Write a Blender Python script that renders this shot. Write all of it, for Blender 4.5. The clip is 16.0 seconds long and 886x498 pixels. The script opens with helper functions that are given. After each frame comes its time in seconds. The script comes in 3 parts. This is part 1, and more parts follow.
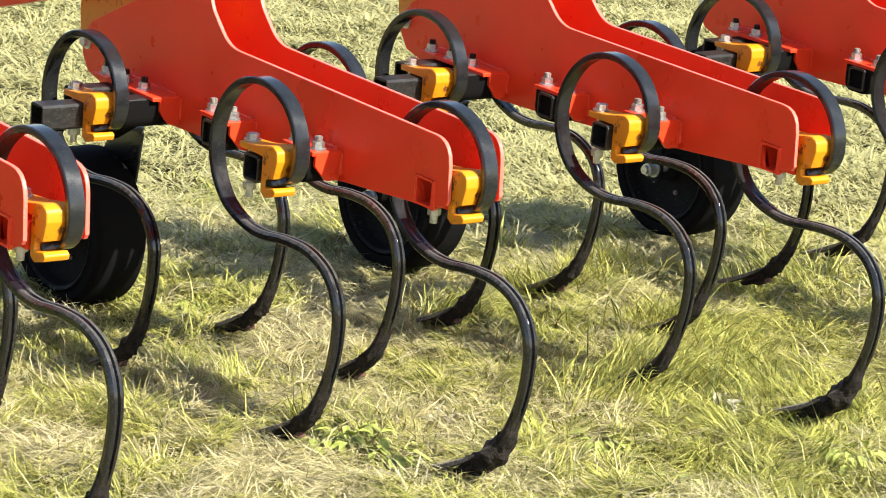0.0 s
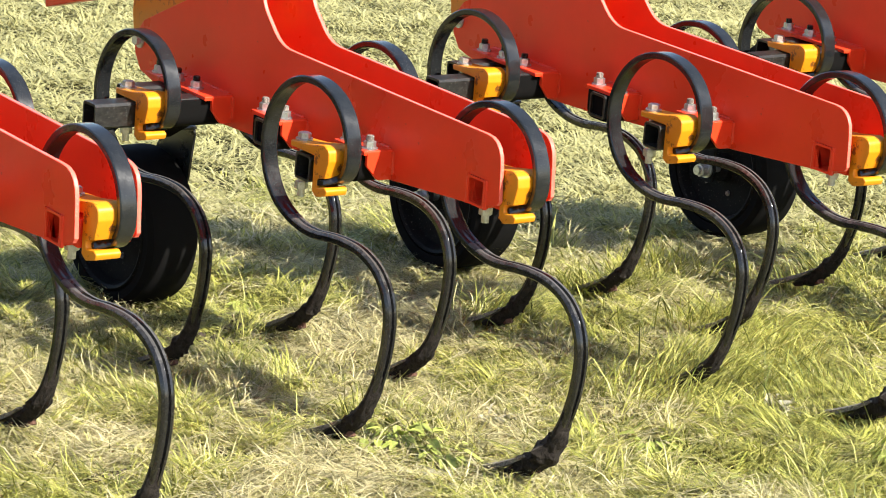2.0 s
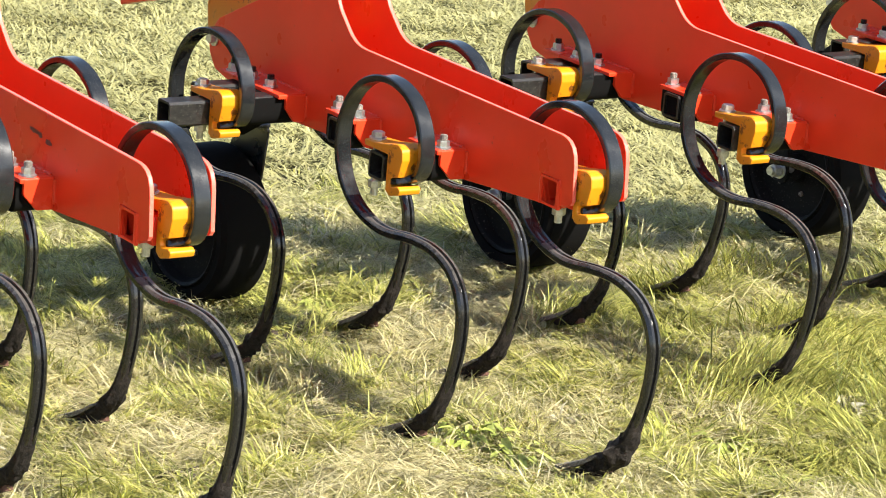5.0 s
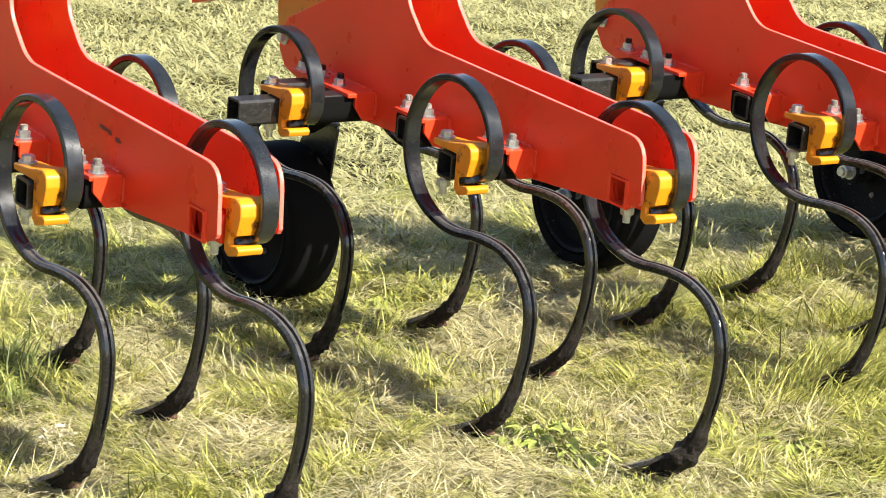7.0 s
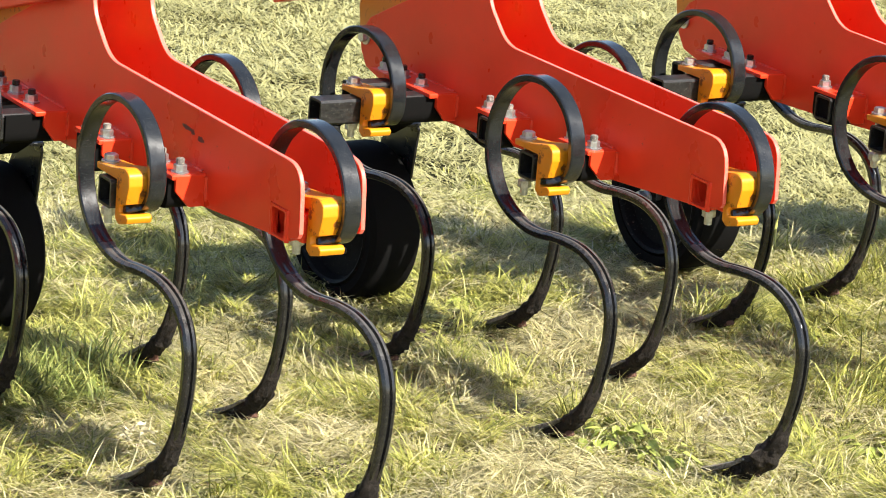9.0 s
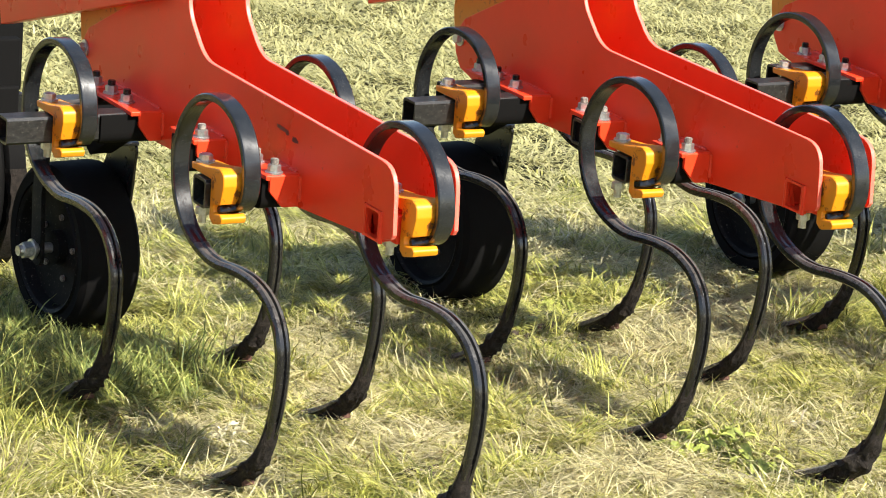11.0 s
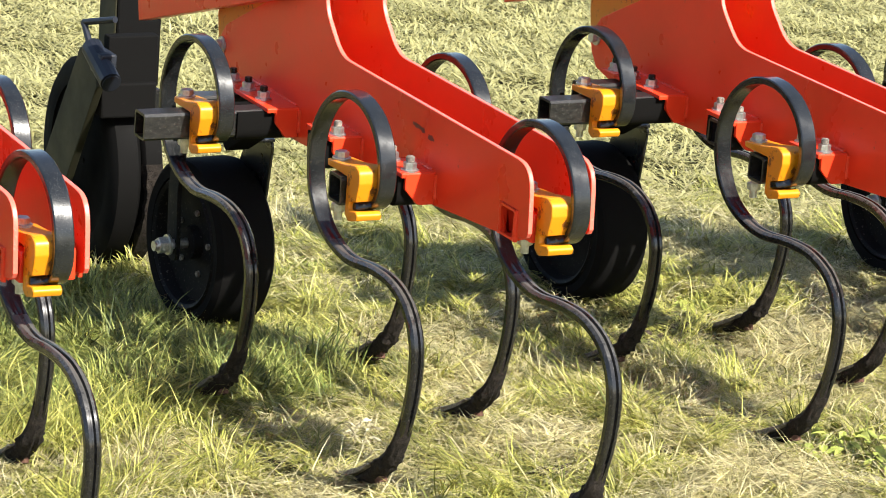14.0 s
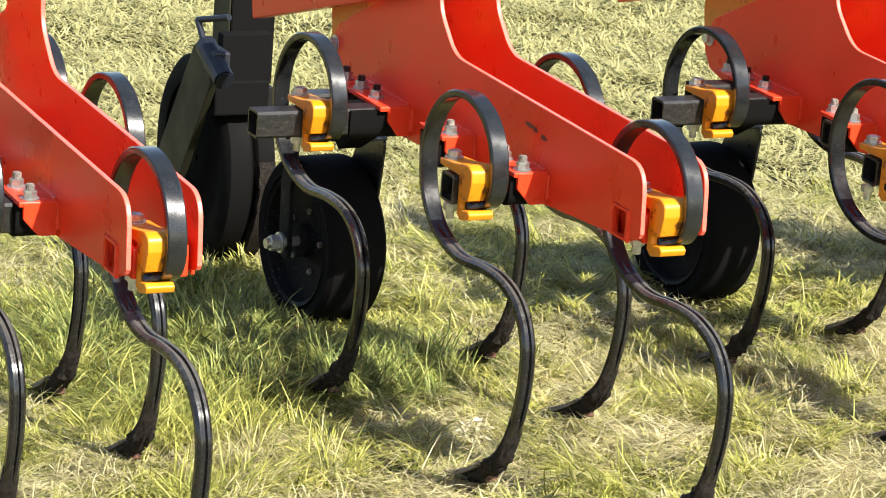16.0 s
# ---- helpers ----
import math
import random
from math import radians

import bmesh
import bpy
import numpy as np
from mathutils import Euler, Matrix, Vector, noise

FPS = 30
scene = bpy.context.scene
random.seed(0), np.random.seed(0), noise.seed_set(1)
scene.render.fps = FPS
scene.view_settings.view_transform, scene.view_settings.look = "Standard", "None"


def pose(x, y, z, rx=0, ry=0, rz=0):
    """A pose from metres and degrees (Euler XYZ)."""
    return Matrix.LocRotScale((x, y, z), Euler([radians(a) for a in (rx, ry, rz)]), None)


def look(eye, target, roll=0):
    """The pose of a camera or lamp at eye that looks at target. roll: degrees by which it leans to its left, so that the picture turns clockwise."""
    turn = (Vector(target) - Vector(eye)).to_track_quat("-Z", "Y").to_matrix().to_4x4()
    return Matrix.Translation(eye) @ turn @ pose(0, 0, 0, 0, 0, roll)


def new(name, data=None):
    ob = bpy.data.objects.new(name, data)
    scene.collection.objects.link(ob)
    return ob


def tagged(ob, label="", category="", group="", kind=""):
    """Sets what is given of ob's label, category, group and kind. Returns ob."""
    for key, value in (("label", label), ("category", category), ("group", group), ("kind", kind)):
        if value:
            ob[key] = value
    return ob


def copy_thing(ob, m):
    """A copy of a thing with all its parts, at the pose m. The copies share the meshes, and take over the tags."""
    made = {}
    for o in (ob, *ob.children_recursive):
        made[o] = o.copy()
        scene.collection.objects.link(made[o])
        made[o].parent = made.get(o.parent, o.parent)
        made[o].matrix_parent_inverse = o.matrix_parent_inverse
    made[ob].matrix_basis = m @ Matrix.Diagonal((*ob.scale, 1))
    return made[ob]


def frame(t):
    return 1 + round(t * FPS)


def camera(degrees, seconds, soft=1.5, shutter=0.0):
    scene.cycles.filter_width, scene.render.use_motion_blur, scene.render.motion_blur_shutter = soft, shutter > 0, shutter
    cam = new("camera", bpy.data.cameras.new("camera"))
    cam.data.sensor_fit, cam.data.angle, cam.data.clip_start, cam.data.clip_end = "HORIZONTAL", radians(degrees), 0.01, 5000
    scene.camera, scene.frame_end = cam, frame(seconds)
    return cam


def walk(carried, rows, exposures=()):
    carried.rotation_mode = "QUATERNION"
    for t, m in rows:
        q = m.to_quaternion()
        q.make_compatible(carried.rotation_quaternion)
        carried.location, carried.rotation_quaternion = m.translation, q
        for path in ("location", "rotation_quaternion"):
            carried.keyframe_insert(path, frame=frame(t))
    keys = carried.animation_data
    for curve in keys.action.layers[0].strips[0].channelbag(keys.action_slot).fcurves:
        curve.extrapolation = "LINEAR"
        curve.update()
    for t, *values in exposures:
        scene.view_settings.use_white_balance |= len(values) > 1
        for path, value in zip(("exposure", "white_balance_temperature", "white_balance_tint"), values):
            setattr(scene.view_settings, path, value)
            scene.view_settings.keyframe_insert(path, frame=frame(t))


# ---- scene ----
cam = camera(16.23, 16.0, soft=1.0)
# seconds, eye x, y, z, heading (clockwise from +y), pitch, lean
ROWS = [
    (0.0, -1.9885, -3.5939, 1.5519, 36.887, -15.226, 4.995),
    (0.5, -1.9840, -3.5915, 1.5518, 36.546, -15.269, 5.008),
    (1.0, -1.9822, -3.5893, 1.5519, 36.272, -15.306, 4.950),
    (1.5, -1.9831, -3.5904, 1.5493, 36.070, -15.289, 4.926),
    (2.0, -1.9840, -3.5911, 1.5492, 35.885, -15.298, 4.908),
    (2.5, -1.9856, -3.5904, 1.5513, 35.694, -15.331, 4.936),
    (3.0, -1.9859, -3.5913, 1.5510, 35.464, -15.343, 4.937),
    (3.5, -1.9855, -3.5916, 1.5499, 35.227, -15.348, 4.895),
    (4.0, -1.9869, -3.5904, 1.5518, 35.011, -15.390, 4.902),
    (6.5, -1.9890, -3.5936, 1.5541, 33.568, -15.555, 4.847),
    (7.0, -1.9844, -3.5960, 1.5545, 33.168, -15.590, 4.832),
    (7.5, -1.9889, -3.5925, 1.5527, 32.875, -15.600, 4.820),
    (8.0, -1.9892, -3.5899, 1.5545, 32.523, -15.654, 4.814),
    (8.5, -1.9914, -3.5914, 1.5555, 32.141, -15.685, 4.797),
    (11.0, -1.9945, -3.5921, 1.5550, 29.973, -15.816, 4.622),
    (11.5, -1.9959, -3.5937, 1.5539, 29.515, -15.828, 4.569),
    (12.0, -1.9976, -3.5931, 1.5546, 29.079, -15.874, 4.582),
    (12.5, -1.9932, -3.5884, 1.5513, 28.665, -15.891, 4.557),
    (13.0, -1.9916, -3.5839, 1.5522, 28.301, -15.956, 4.517),
    (13.5, -1.9946, -3.5866, 1.5533, 27.914, -15.998, 4.500),
    (14.0, -2.0003, -3.5904, 1.5536, 27.479, -16.020, 4.463),
    (14.5, -2.0065, -3.5901, 1.5519, 26.997, -16.037, 4.423),
    (15.0, -2.0052, -3.5952, 1.5549, 26.348, -16.106, 4.405),
    (15.5, -2.0052, -3.5934, 1.5567, 25.803, -16.178, 4.383),
    (16.0, -2.0016, -3.5871, 1.5530, 25.377, -16.189, 4.356),
]
LEVEL = pose(0, 0, 0.013, 3.5)  # lays the machine's own axes level on the meadow
walk(cam, [(t, LEVEL @ pose(x, y, z, 90 + pitch, 0, -yaw) @ pose(0, 0, 0, 0, 0, roll)) for t, x, y, z, yaw, pitch, roll in ROWS],
     ((0.0, 1.43), (8.5, 1.43), (11.0, 1.37), (16.0, 1.36)))

# ---- light ----
SUN_TURN, SUN_HIGH = 163.5, 42.0  # heading of the sun clockwise from +y, and its height
world = bpy.data.worlds.new("sky")
scene.world = world
world.use_nodes = True
wn = world.node_tree.nodes
sky = wn.new("ShaderNodeTexSky")
sky.sky_type, sky.sun_disc = "NISHITA", False
sky.sun_elevation, sky.sun_rotation = radians(SUN_HIGH), radians(SUN_TURN)
world.node_tree.links.new(sky.outputs[0], wn["Background"].inputs[0])
wn["Background"].inputs[1].default_value = 0.10
sun = new("sun", bpy.data.lights.new("sun", "SUN"))
sun.data.energy, sun.data.angle, sun.data.color = 5.0, radians(0.6), (1.0, 0.955, 0.865)
a, h = radians(SUN_TURN), radians(SUN_HIGH)
sun.matrix_world = look((math.sin(a) * math.cos(h) * 20, math.cos(a) * math.cos(h) * 20, math.sin(h) * 20), (0, 0, 0))


# ---- materials ----
def material(name, rough=0.5, metal=0.0, spec=0.5):
    m = bpy.data.materials.new(name)
    m.use_nodes = True
    b = m.node_tree.nodes["Principled BSDF"]
    b.inputs["Roughness"].default_value, b.inputs["Metallic"].default_value = rough, metal
    b.inputs["Specular IOR Level"].default_value = spec
    return m, m.node_tree.nodes, m.node_tree.links, b


def noise_tex(nodes, links, scale, detail=4.0, rough=0.6, stretch=None):
    n = nodes.new("ShaderNodeTexNoise")
    n.inputs["Scale"].default_value, n.inputs["Detail"].default_value, n.inputs["Roughness"].default_value = scale, detail, rough
    c = nodes.new("ShaderNodeTexCoord")
    if stretch:
        mp = nodes.new("ShaderNodeMapping")
        mp.inputs["Scale"].default_value = stretch
        links.new(c.outputs["Object"], mp.inputs[0])
        links.new(mp.outputs[0], n.inputs["Vector"])
    else:
        links.new(c.outputs["Object"], n.inputs["Vector"])
    return n


def ramp(nodes, links, source, stops):
    r = nodes.new("ShaderNodeValToRGB")
    while len(r.color_ramp.elements) < len(stops):
        r.color_ramp.elements.new(0.5)
    for e, (at, col) in zip(r.color_ramp.elements, stops):
        e.position, e.color = at, (*col, 1)
    links.new(source, r.inputs[0])
    return r


def mix(nodes, links, fac, one, two):
    m = nodes.new("ShaderNodeMix")
    m.data_type = "RGBA"
    links.new(fac, m.inputs[0])
    for socket, value in ((m.inputs[6], one), (m.inputs[7], two)):
        if isinstance(value, tuple):
            socket.default_value = (*value, 1)
        else:
            links.new(value, socket)
    return m.outputs[2]


def bump(nodes, links, b, height, strength, distance):
    n = nodes.new("ShaderNodeBump")
    n.inputs["Strength"].default_value, n.inputs["Distance"].default_value = strength, distance
    links.new(height, n.inputs["Height"])
    links.new(n.outputs[0], b.inputs["Normal"])


def painted(name, col, worn, rough=0.35, dust=(0.30, 0.27, 0.22), dusty=0.5, fleck=0.62, bare=0.66):
    """Paint with a faint orange-peel, flecks of dust and worn spots."""
    m, n, l, b = material(name, rough)
    big, fine = noise_tex(n, l, 9.0), noise_tex(n, l, 260.0, 3.0)
    shade = ramp(n, l, big.outputs[0], [(0.3, tuple(0.88 * c for c in col)), (0.7, col)])
    specks = ramp(n, l, fine.outputs[0], [(fleck, (0, 0, 0)), (min(fleck + 0.12, 1.0), (dusty, dusty, dusty))])
    dirt = mix(n, l, specks.outputs[0], shade.outputs[0], dust)
    wear = noise_tex(n, l, 55.0, 6.0, 0.7)
    spots = ramp(n, l, wear.outputs[0], [(bare, (0, 0, 0)), (bare + 0.05, (1, 1, 1))])
    l.new(mix(n, l, spots.outputs[0], dirt, worn), b.inputs["Base Color"])
    gloss = ramp(n, l, big.outputs[0], [(0.3, (rough * 0.8,) * 3), (0.75, (min(1, rough * 1.35),) * 3)])
    l.new(gloss.outputs[0], b.inputs["Roughness"])
    bump(n, l, b, wear.outputs[0], 0.08, 0.002)
    return m


RED = painted("red_paint", (0.79, 0.047, 0.014), (0.48, 0.052, 0.020), 0.30, dusty=0.12, fleck=0.68)
RED.node_tree.nodes["Principled BSDF"].inputs["Specular IOR Level"].default_value = 0.3
# paler red: the sun's glare on the plates' edges, put into the paint
EDGE_GLARE = painted("red_cut_edge", (0.77, 0.135, 0.090), (0.62, 0.10, 0.06), 0.38, dust=(0.52, 0.33, 0.28), dusty=0.4, fleck=0.58)
YELLOW = painted("yellow_paint", (0.64, 0.225, 0.0025), (0.16, 0.050, 0.007), 0.4, dusty=0.12, fleck=0.62, bare=0.575)
BLACK = painted("black_paint", (0.009, 0.0095, 0.010), (0.075, 0.072, 0.068), 0.24, dusty=0.2, fleck=0.64, bare=0.655)


def scraped(name):
    """Black paint over rolled steel, with dusty streaks along the tube."""
    m, n, l, b = material(name, 0.35)
    t, u = noise_tex(n, l, 1.0, 5, 0.7, (70, 150, 150)), noise_tex(n, l, 260.0, 4, 0.7)
    streak = ramp(n, l, t.outputs[0], [(0.42, (0.007, 0.007, 0.007)), (0.66, (0.024, 0.023, 0.021))])
    speck = ramp(n, l, u.outputs[0], [(0.58, (0, 0, 0)), (0.70, (0.35, 0.35, 0.35))])
    l.new(mix(n, l, speck.outputs[0], streak.outputs[0], (0.17, 0.155, 0.135)), b.inputs["Base Color"])
    bump(n, l, b, t.outputs[0], 0.15, 0.002)
    return m


TUBE = scraped("black_tube_paint")


def dusty_black(name):
    """Black paint under a thin film of dry dust and pale specks."""
    m, n, l, b = material(name, 0.3)
    t, u, v = noise_tex(n, l, 40.0, 5, 0.65), noise_tex(n, l, 650.0, 2, 0.6), noise_tex(n, l, 330.0, 3, 0.6)
    film = ramp(n, l, t.outputs[0], [(0.3, (0.006, 0.0068, 0.0075)), (0.7, (0.013, 0.014, 0.0145))])
    speck = ramp(n, l, u.outputs[0], [(0.60, (0, 0, 0)), (0.74, (0.20, 0.20, 0.20))])
    big = ramp(n, l, v.outputs[0], [(0.66, (0, 0, 0)), (0.76, (0.14, 0.14, 0.14))])
    one = mix(n, l, speck.outputs[0], film.outputs[0], (0.22, 0.21, 0.19))
    l.new(mix(n, l, big.outputs[0], one, (0.35, 0.33, 0.30)), b.inputs["Base Color"])
    l.new(ramp(n, l, t.outputs[0], [(0.3, (0.13, 0.13, 0.13)), (0.7, (0.27, 0.27, 0.27))]).outputs[0], b.inputs["Roughness"])
    bump(n, l, b, v.outputs[0], 0.06, 0.002)
    return m


DUSTY = dusty_black("dusty_black_paint")


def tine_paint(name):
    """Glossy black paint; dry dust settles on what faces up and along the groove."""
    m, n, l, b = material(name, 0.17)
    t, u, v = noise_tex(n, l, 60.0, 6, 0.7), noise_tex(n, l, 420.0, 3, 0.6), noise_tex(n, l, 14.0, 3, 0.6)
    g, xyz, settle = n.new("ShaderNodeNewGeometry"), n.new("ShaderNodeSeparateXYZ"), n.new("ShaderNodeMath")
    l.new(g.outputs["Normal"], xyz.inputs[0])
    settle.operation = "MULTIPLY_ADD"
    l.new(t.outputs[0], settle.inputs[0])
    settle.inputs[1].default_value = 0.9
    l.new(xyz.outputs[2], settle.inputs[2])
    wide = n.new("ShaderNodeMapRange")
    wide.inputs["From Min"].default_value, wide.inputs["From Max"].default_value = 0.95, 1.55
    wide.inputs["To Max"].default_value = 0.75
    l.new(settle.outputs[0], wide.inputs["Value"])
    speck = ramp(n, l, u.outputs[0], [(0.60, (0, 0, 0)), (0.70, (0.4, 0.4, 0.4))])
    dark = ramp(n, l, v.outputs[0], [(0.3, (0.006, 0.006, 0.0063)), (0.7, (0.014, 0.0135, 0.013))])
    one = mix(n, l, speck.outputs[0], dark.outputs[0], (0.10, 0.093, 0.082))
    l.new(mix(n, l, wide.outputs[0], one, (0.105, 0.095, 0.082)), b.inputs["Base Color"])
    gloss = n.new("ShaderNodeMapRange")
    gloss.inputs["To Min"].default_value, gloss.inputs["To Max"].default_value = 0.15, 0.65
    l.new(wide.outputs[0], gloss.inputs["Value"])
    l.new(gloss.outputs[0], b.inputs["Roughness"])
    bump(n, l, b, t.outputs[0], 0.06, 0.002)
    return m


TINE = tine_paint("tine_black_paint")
RUBBER = painted("black_rubber", (0.0060, 0.0058, 0.0056), (0.010, 0.0095, 0.0085), 0.8, dusty=0.03, fleck=0.66)
RUBBER.node_tree.nodes["Principled BSDF"].inputs["Specular IOR Level"].default_value = 0.05
DISC = painted("dusty_black_disc", (0.008, 0.008, 0.008), (0.025, 0.023, 0.020), 0.6, dusty=0.25, fleck=0.62)
DISC.node_tree.nodes["Principled BSDF"].inputs["Specular IOR Level"].default_value = 0.08
OLIVE = painted("olive_paint", (0.026, 0.025, 0.014), (0.032, 0.030, 0.018), 0.6, dusty=0.05, fleck=0.7)
OLIVE.node_tree.nodes["Principled BSDF"].inputs["Specular IOR Level"].default_value = 0.2
NAVY = painted("dark_blue_paint", (0.005, 0.007, 0.013), (0.02, 0.02, 0.02), 0.5, dusty=0.1, fleck=0.68)
SCUFF = painted("rubbed_red", (0.11, 0.014, 0.007), (0.05, 0.01, 0.008), 0.6, dusty=0.1)
RUST = painted("rusty_steel", (0.085, 0.036, 0.020), (0.05, 0.025, 0.018), 0.85)
SOILED = painted("soiled_steel", (0.11, 0.097, 0.082), (0.17, 0.15, 0.125), 0.7, dusty=0.9, fleck=0.48)


def zinc():
    m, n, l, b = material("zinc", 0.38, 0.9)
    t = noise_tex(n, l, 180.0)
    l.new(ramp(n, l, t.outputs[0], [(0.3, (0.42, 0.43, 0.42)), (0.7, (0.68, 0.68, 0.66))]).outputs[0], b.inputs["Base Color"])
    return m


ZINC = zinc()


def mud():
    """Dark caked soil, dried paler on top, with grass fibres in it."""
    m, n, l, b = material("mud", 0.92, 0, 0.2)
    t, u = noise_tex(n, l, 120.0, 6, 0.7), noise_tex(n, l, 34.0, 5, 0.7)
    g, xyz = n.new("ShaderNodeNewGeometry"), n.new("ShaderNodeSeparateXYZ")
    l.new(g.outputs["Normal"], xyz.inputs[0])
    dry = n.new("ShaderNodeMath")
    dry.operation = "MULTIPLY_ADD"
    l.new(u.outputs[0], dry.inputs[0])
    dry.inputs[1].default_value = 1.4
    l.new(xyz.outputs[2], dry.inputs[2])
    part_dry = n.new("ShaderNodeMapRange")
    part_dry.inputs["From Min"].default_value, part_dry.inputs["From Max"].default_value = 0.9, 1.7
    l.new(dry.outputs[0], part_dry.inputs["Value"])
    wet = ramp(n, l, t.outputs[0], [(0.35, (0.008, 0.006, 0.005)), (0.7, (0.034, 0.027, 0.021))])
    pale = ramp(n, l, t.outputs[0], [(0.35, (0.030, 0.024, 0.019)), (0.68, (0.115, 0.098, 0.080))])
    l.new(mix(n, l, part_dry.outputs[0], wet.outputs[0], pale.outputs[0]), b.inputs["Base Color"])
    bump(n, l, b, t.outputs[0], 1.0, 0.008)
    return m


MUD = mud()
EARTH = painted("turned_earth", (0.050, 0.034, 0.023), (0.10, 0.066, 0.042), 0.95, dusty=0.3)


def soil():
    m, n, l, b = material("meadow_soil", 0.95, 0, 0.2)
    t, u = noise_tex(n, l, 1.6, 6), noise_tex(n, l, 60.0, 6, 0.7)
    one = ramp(n, l, t.outputs[0], [(0.35, (0.11, 0.11, 0.036)), (0.65, (0.19, 0.17, 0.065))])
    two = ramp(n, l, u.outputs[0], [(0.35, (0.08, 0.075, 0.06)), (0.65, (0.8, 0.75, 0.7))])
    mm = n.new("ShaderNodeMix")
    mm.data_type, mm.blend_type = "RGBA", "MULTIPLY"
    mm.inputs[0].default_value = 1.0
    l.new(one.outputs[0], mm.inputs[6])
    l.new(two.outputs[0], mm.inputs[7])
    l.new(mm.outputs[2], b.inputs["Base Color"])
    bump(n, l, b, u.outputs[0], 0.8, 0.02)
    return m


def blades_material(name, stops, rough=0.55, mottle=(0.48, 1.36)):
    m, n, l, b = material(name, rough, 0, 0.35)
    g = n.new("ShaderNodeNewGeometry")
    r = ramp(n, l, g.outputs["Random Per Island"], stops)
    fresh = ramp(n, l, noise_tex(n, l, 24.0, 4, 0.7).outputs[0], [(0.36, (mottle[0], mottle[0], mottle[0] * 0.94)), (0.64, (mottle[1], mottle[1] * 0.985, mottle[1] * 0.955))])
    mm = n.new("ShaderNodeMix")
    mm.data_type, mm.blend_type = "RGBA", "MULTIPLY"
    mm.inputs[0].default_value = 1.0
    l.new(r.outputs[0], mm.inputs[6])
    l.new(fresh.outputs[0], mm.inputs[7])
    l.new(mm.outputs[2], b.inputs["Base Color"])
    t = n.new("ShaderNodeBsdfTranslucent")
    l.new(mm.outputs[2], t.inputs[0])
    s = n.new("ShaderNodeMixShader")
    s.inputs[0].default_value = 0.22
    l.new(b.outputs[0], s.inputs[1])
    l.new(t.outputs[0], s.inputs[2])
    l.new(s.outputs[0], n["Material Output"].inputs[0])
    return m


SOIL = soil()
GREEN = blades_material("grass_green", [(0.0, (0.10, 0.115, 0.024)), (0.5, (0.315, 0.31, 0.066)), (1.0, (0.51, 0.48, 0.155))])
HAY = blades_material("hay", [(0.0, (0.18, 0.163, 0.072)), (0.5, (0.455, 0.410, 0.195)), (1.0, (0.60, 0.545, 0.325))], 0.65)
TUFT = blades_material("tuft_green", [(0.0, (0.10, 0.125, 0.022)), (0.55, (0.345, 0.348, 0.070)), (1.0, (0.56, 0.53, 0.17))])
STRAW = blades_material("straw", [(0.0, (0.38, 0.34, 0.19)), (0.6, (0.55, 0.495, 0.30)), (1.0, (0.63, 0.575, 0.40))], 0.6)
FIELD = blades_material("field_grass", [(0.0, (0.30, 0.285, 0.115)), (0.5, (0.385, 0.362, 0.160)), (1.0, (0.46, 0.43, 0.21))], 0.7, (0.80, 1.16))
LUSH = blades_material("lush_green", [(0.0, (0.06, 0.088, 0.020)), (0.5, (0.19, 0.225, 0.050)), (1.0, (0.40, 0.405, 0.135))])
BLEACHED = blades_material("bleached_leaf", [(0.0, (0.36, 0.33, 0.22)), (1.0, (0.60, 0.56, 0.43))], 0.7, (0.8, 1.15))
LEAF = blades_material("weed_leaf", [(0.0, (0.24, 0.30, 0.05)), (1.0, (0.48, 0.52, 0.14))])


# ---- mesh helpers ----
def part(name, bm, mat, parent=None, label=""):
    me = bpy.data.meshes.new(name)
    bm.to_mesh(me)
    bm.free()
    me.materials.append(mat)
    ob = new(name, me)
    if parent is not None:
        ob.parent = parent
    return tagged(ob, label)


def shade(bm, angle=22.0):
    """Smooth faces with sharp edges past an angle."""
    for f in bm.faces:
        f.smooth = True
    for e in bm.edges:
        if len(e.link_faces) == 2 and e.calc_face_angle(0) > radians(angle):
            e.smooth = False
    return bm


def box(lo, hi, bevel=0.0, bm=None, turn=None):
    own = bmesh.new()
    bmesh.ops.create_cube(own, size=1.0)
    size = [b - a for a, b in zip(lo, hi)]
    mid = Vector([(a + b) / 2 for a, b in zip(lo, hi)])
    for v in own.verts:
        v.co = Vector([c * s for c, s in zip(v.co, size)])
    if bevel:
        bmesh.ops.bevel(own, geom=own.edges[:], offset=bevel, segments=2, profile=0.5, affect="EDGES")
    m = Matrix.Translation(mid) @ (turn or Matrix())
    own.transform(m)
    return joined(bm, shade(own))


def joined(bm, own):
    if bm is None:
        return own
    me = bpy.data.meshes.new("tmp")
    own.to_mesh(me)
    own.free()
    bm.from_mesh(me)
    bpy.data.meshes.remove(me)
    return bm


def slab(outline, x0, x1, bevel=0.0, bm=None):
    """A plate: an outline in y, z, reaching from x0 to x1."""
    own = bmesh.new()
    near = [own.verts.new((x0, y, z)) for y, z in outline]
    far = [own.verts.new((x1, y, z)) for y, z in outline]
    own.faces.new(near)
    own.faces.new(far[::-1])
    k = len(outline)
    for i in range(k):
        own.faces.new((near[i], far[i], far[(i + 1) % k], near[(i + 1) % k]))
    bmesh.ops.recalc_face_normals(own, faces=own.faces[:])
    if bevel:
        rim = [e for e in own.edges if abs(e.verts[0].co.x - e.verts[1].co.x) < 1e-6]
        bmesh.ops.bevel(own, geom=rim, offset=bevel, segments=2, profile=0.5, affect="EDGES")
    return joined(bm, shade(own))


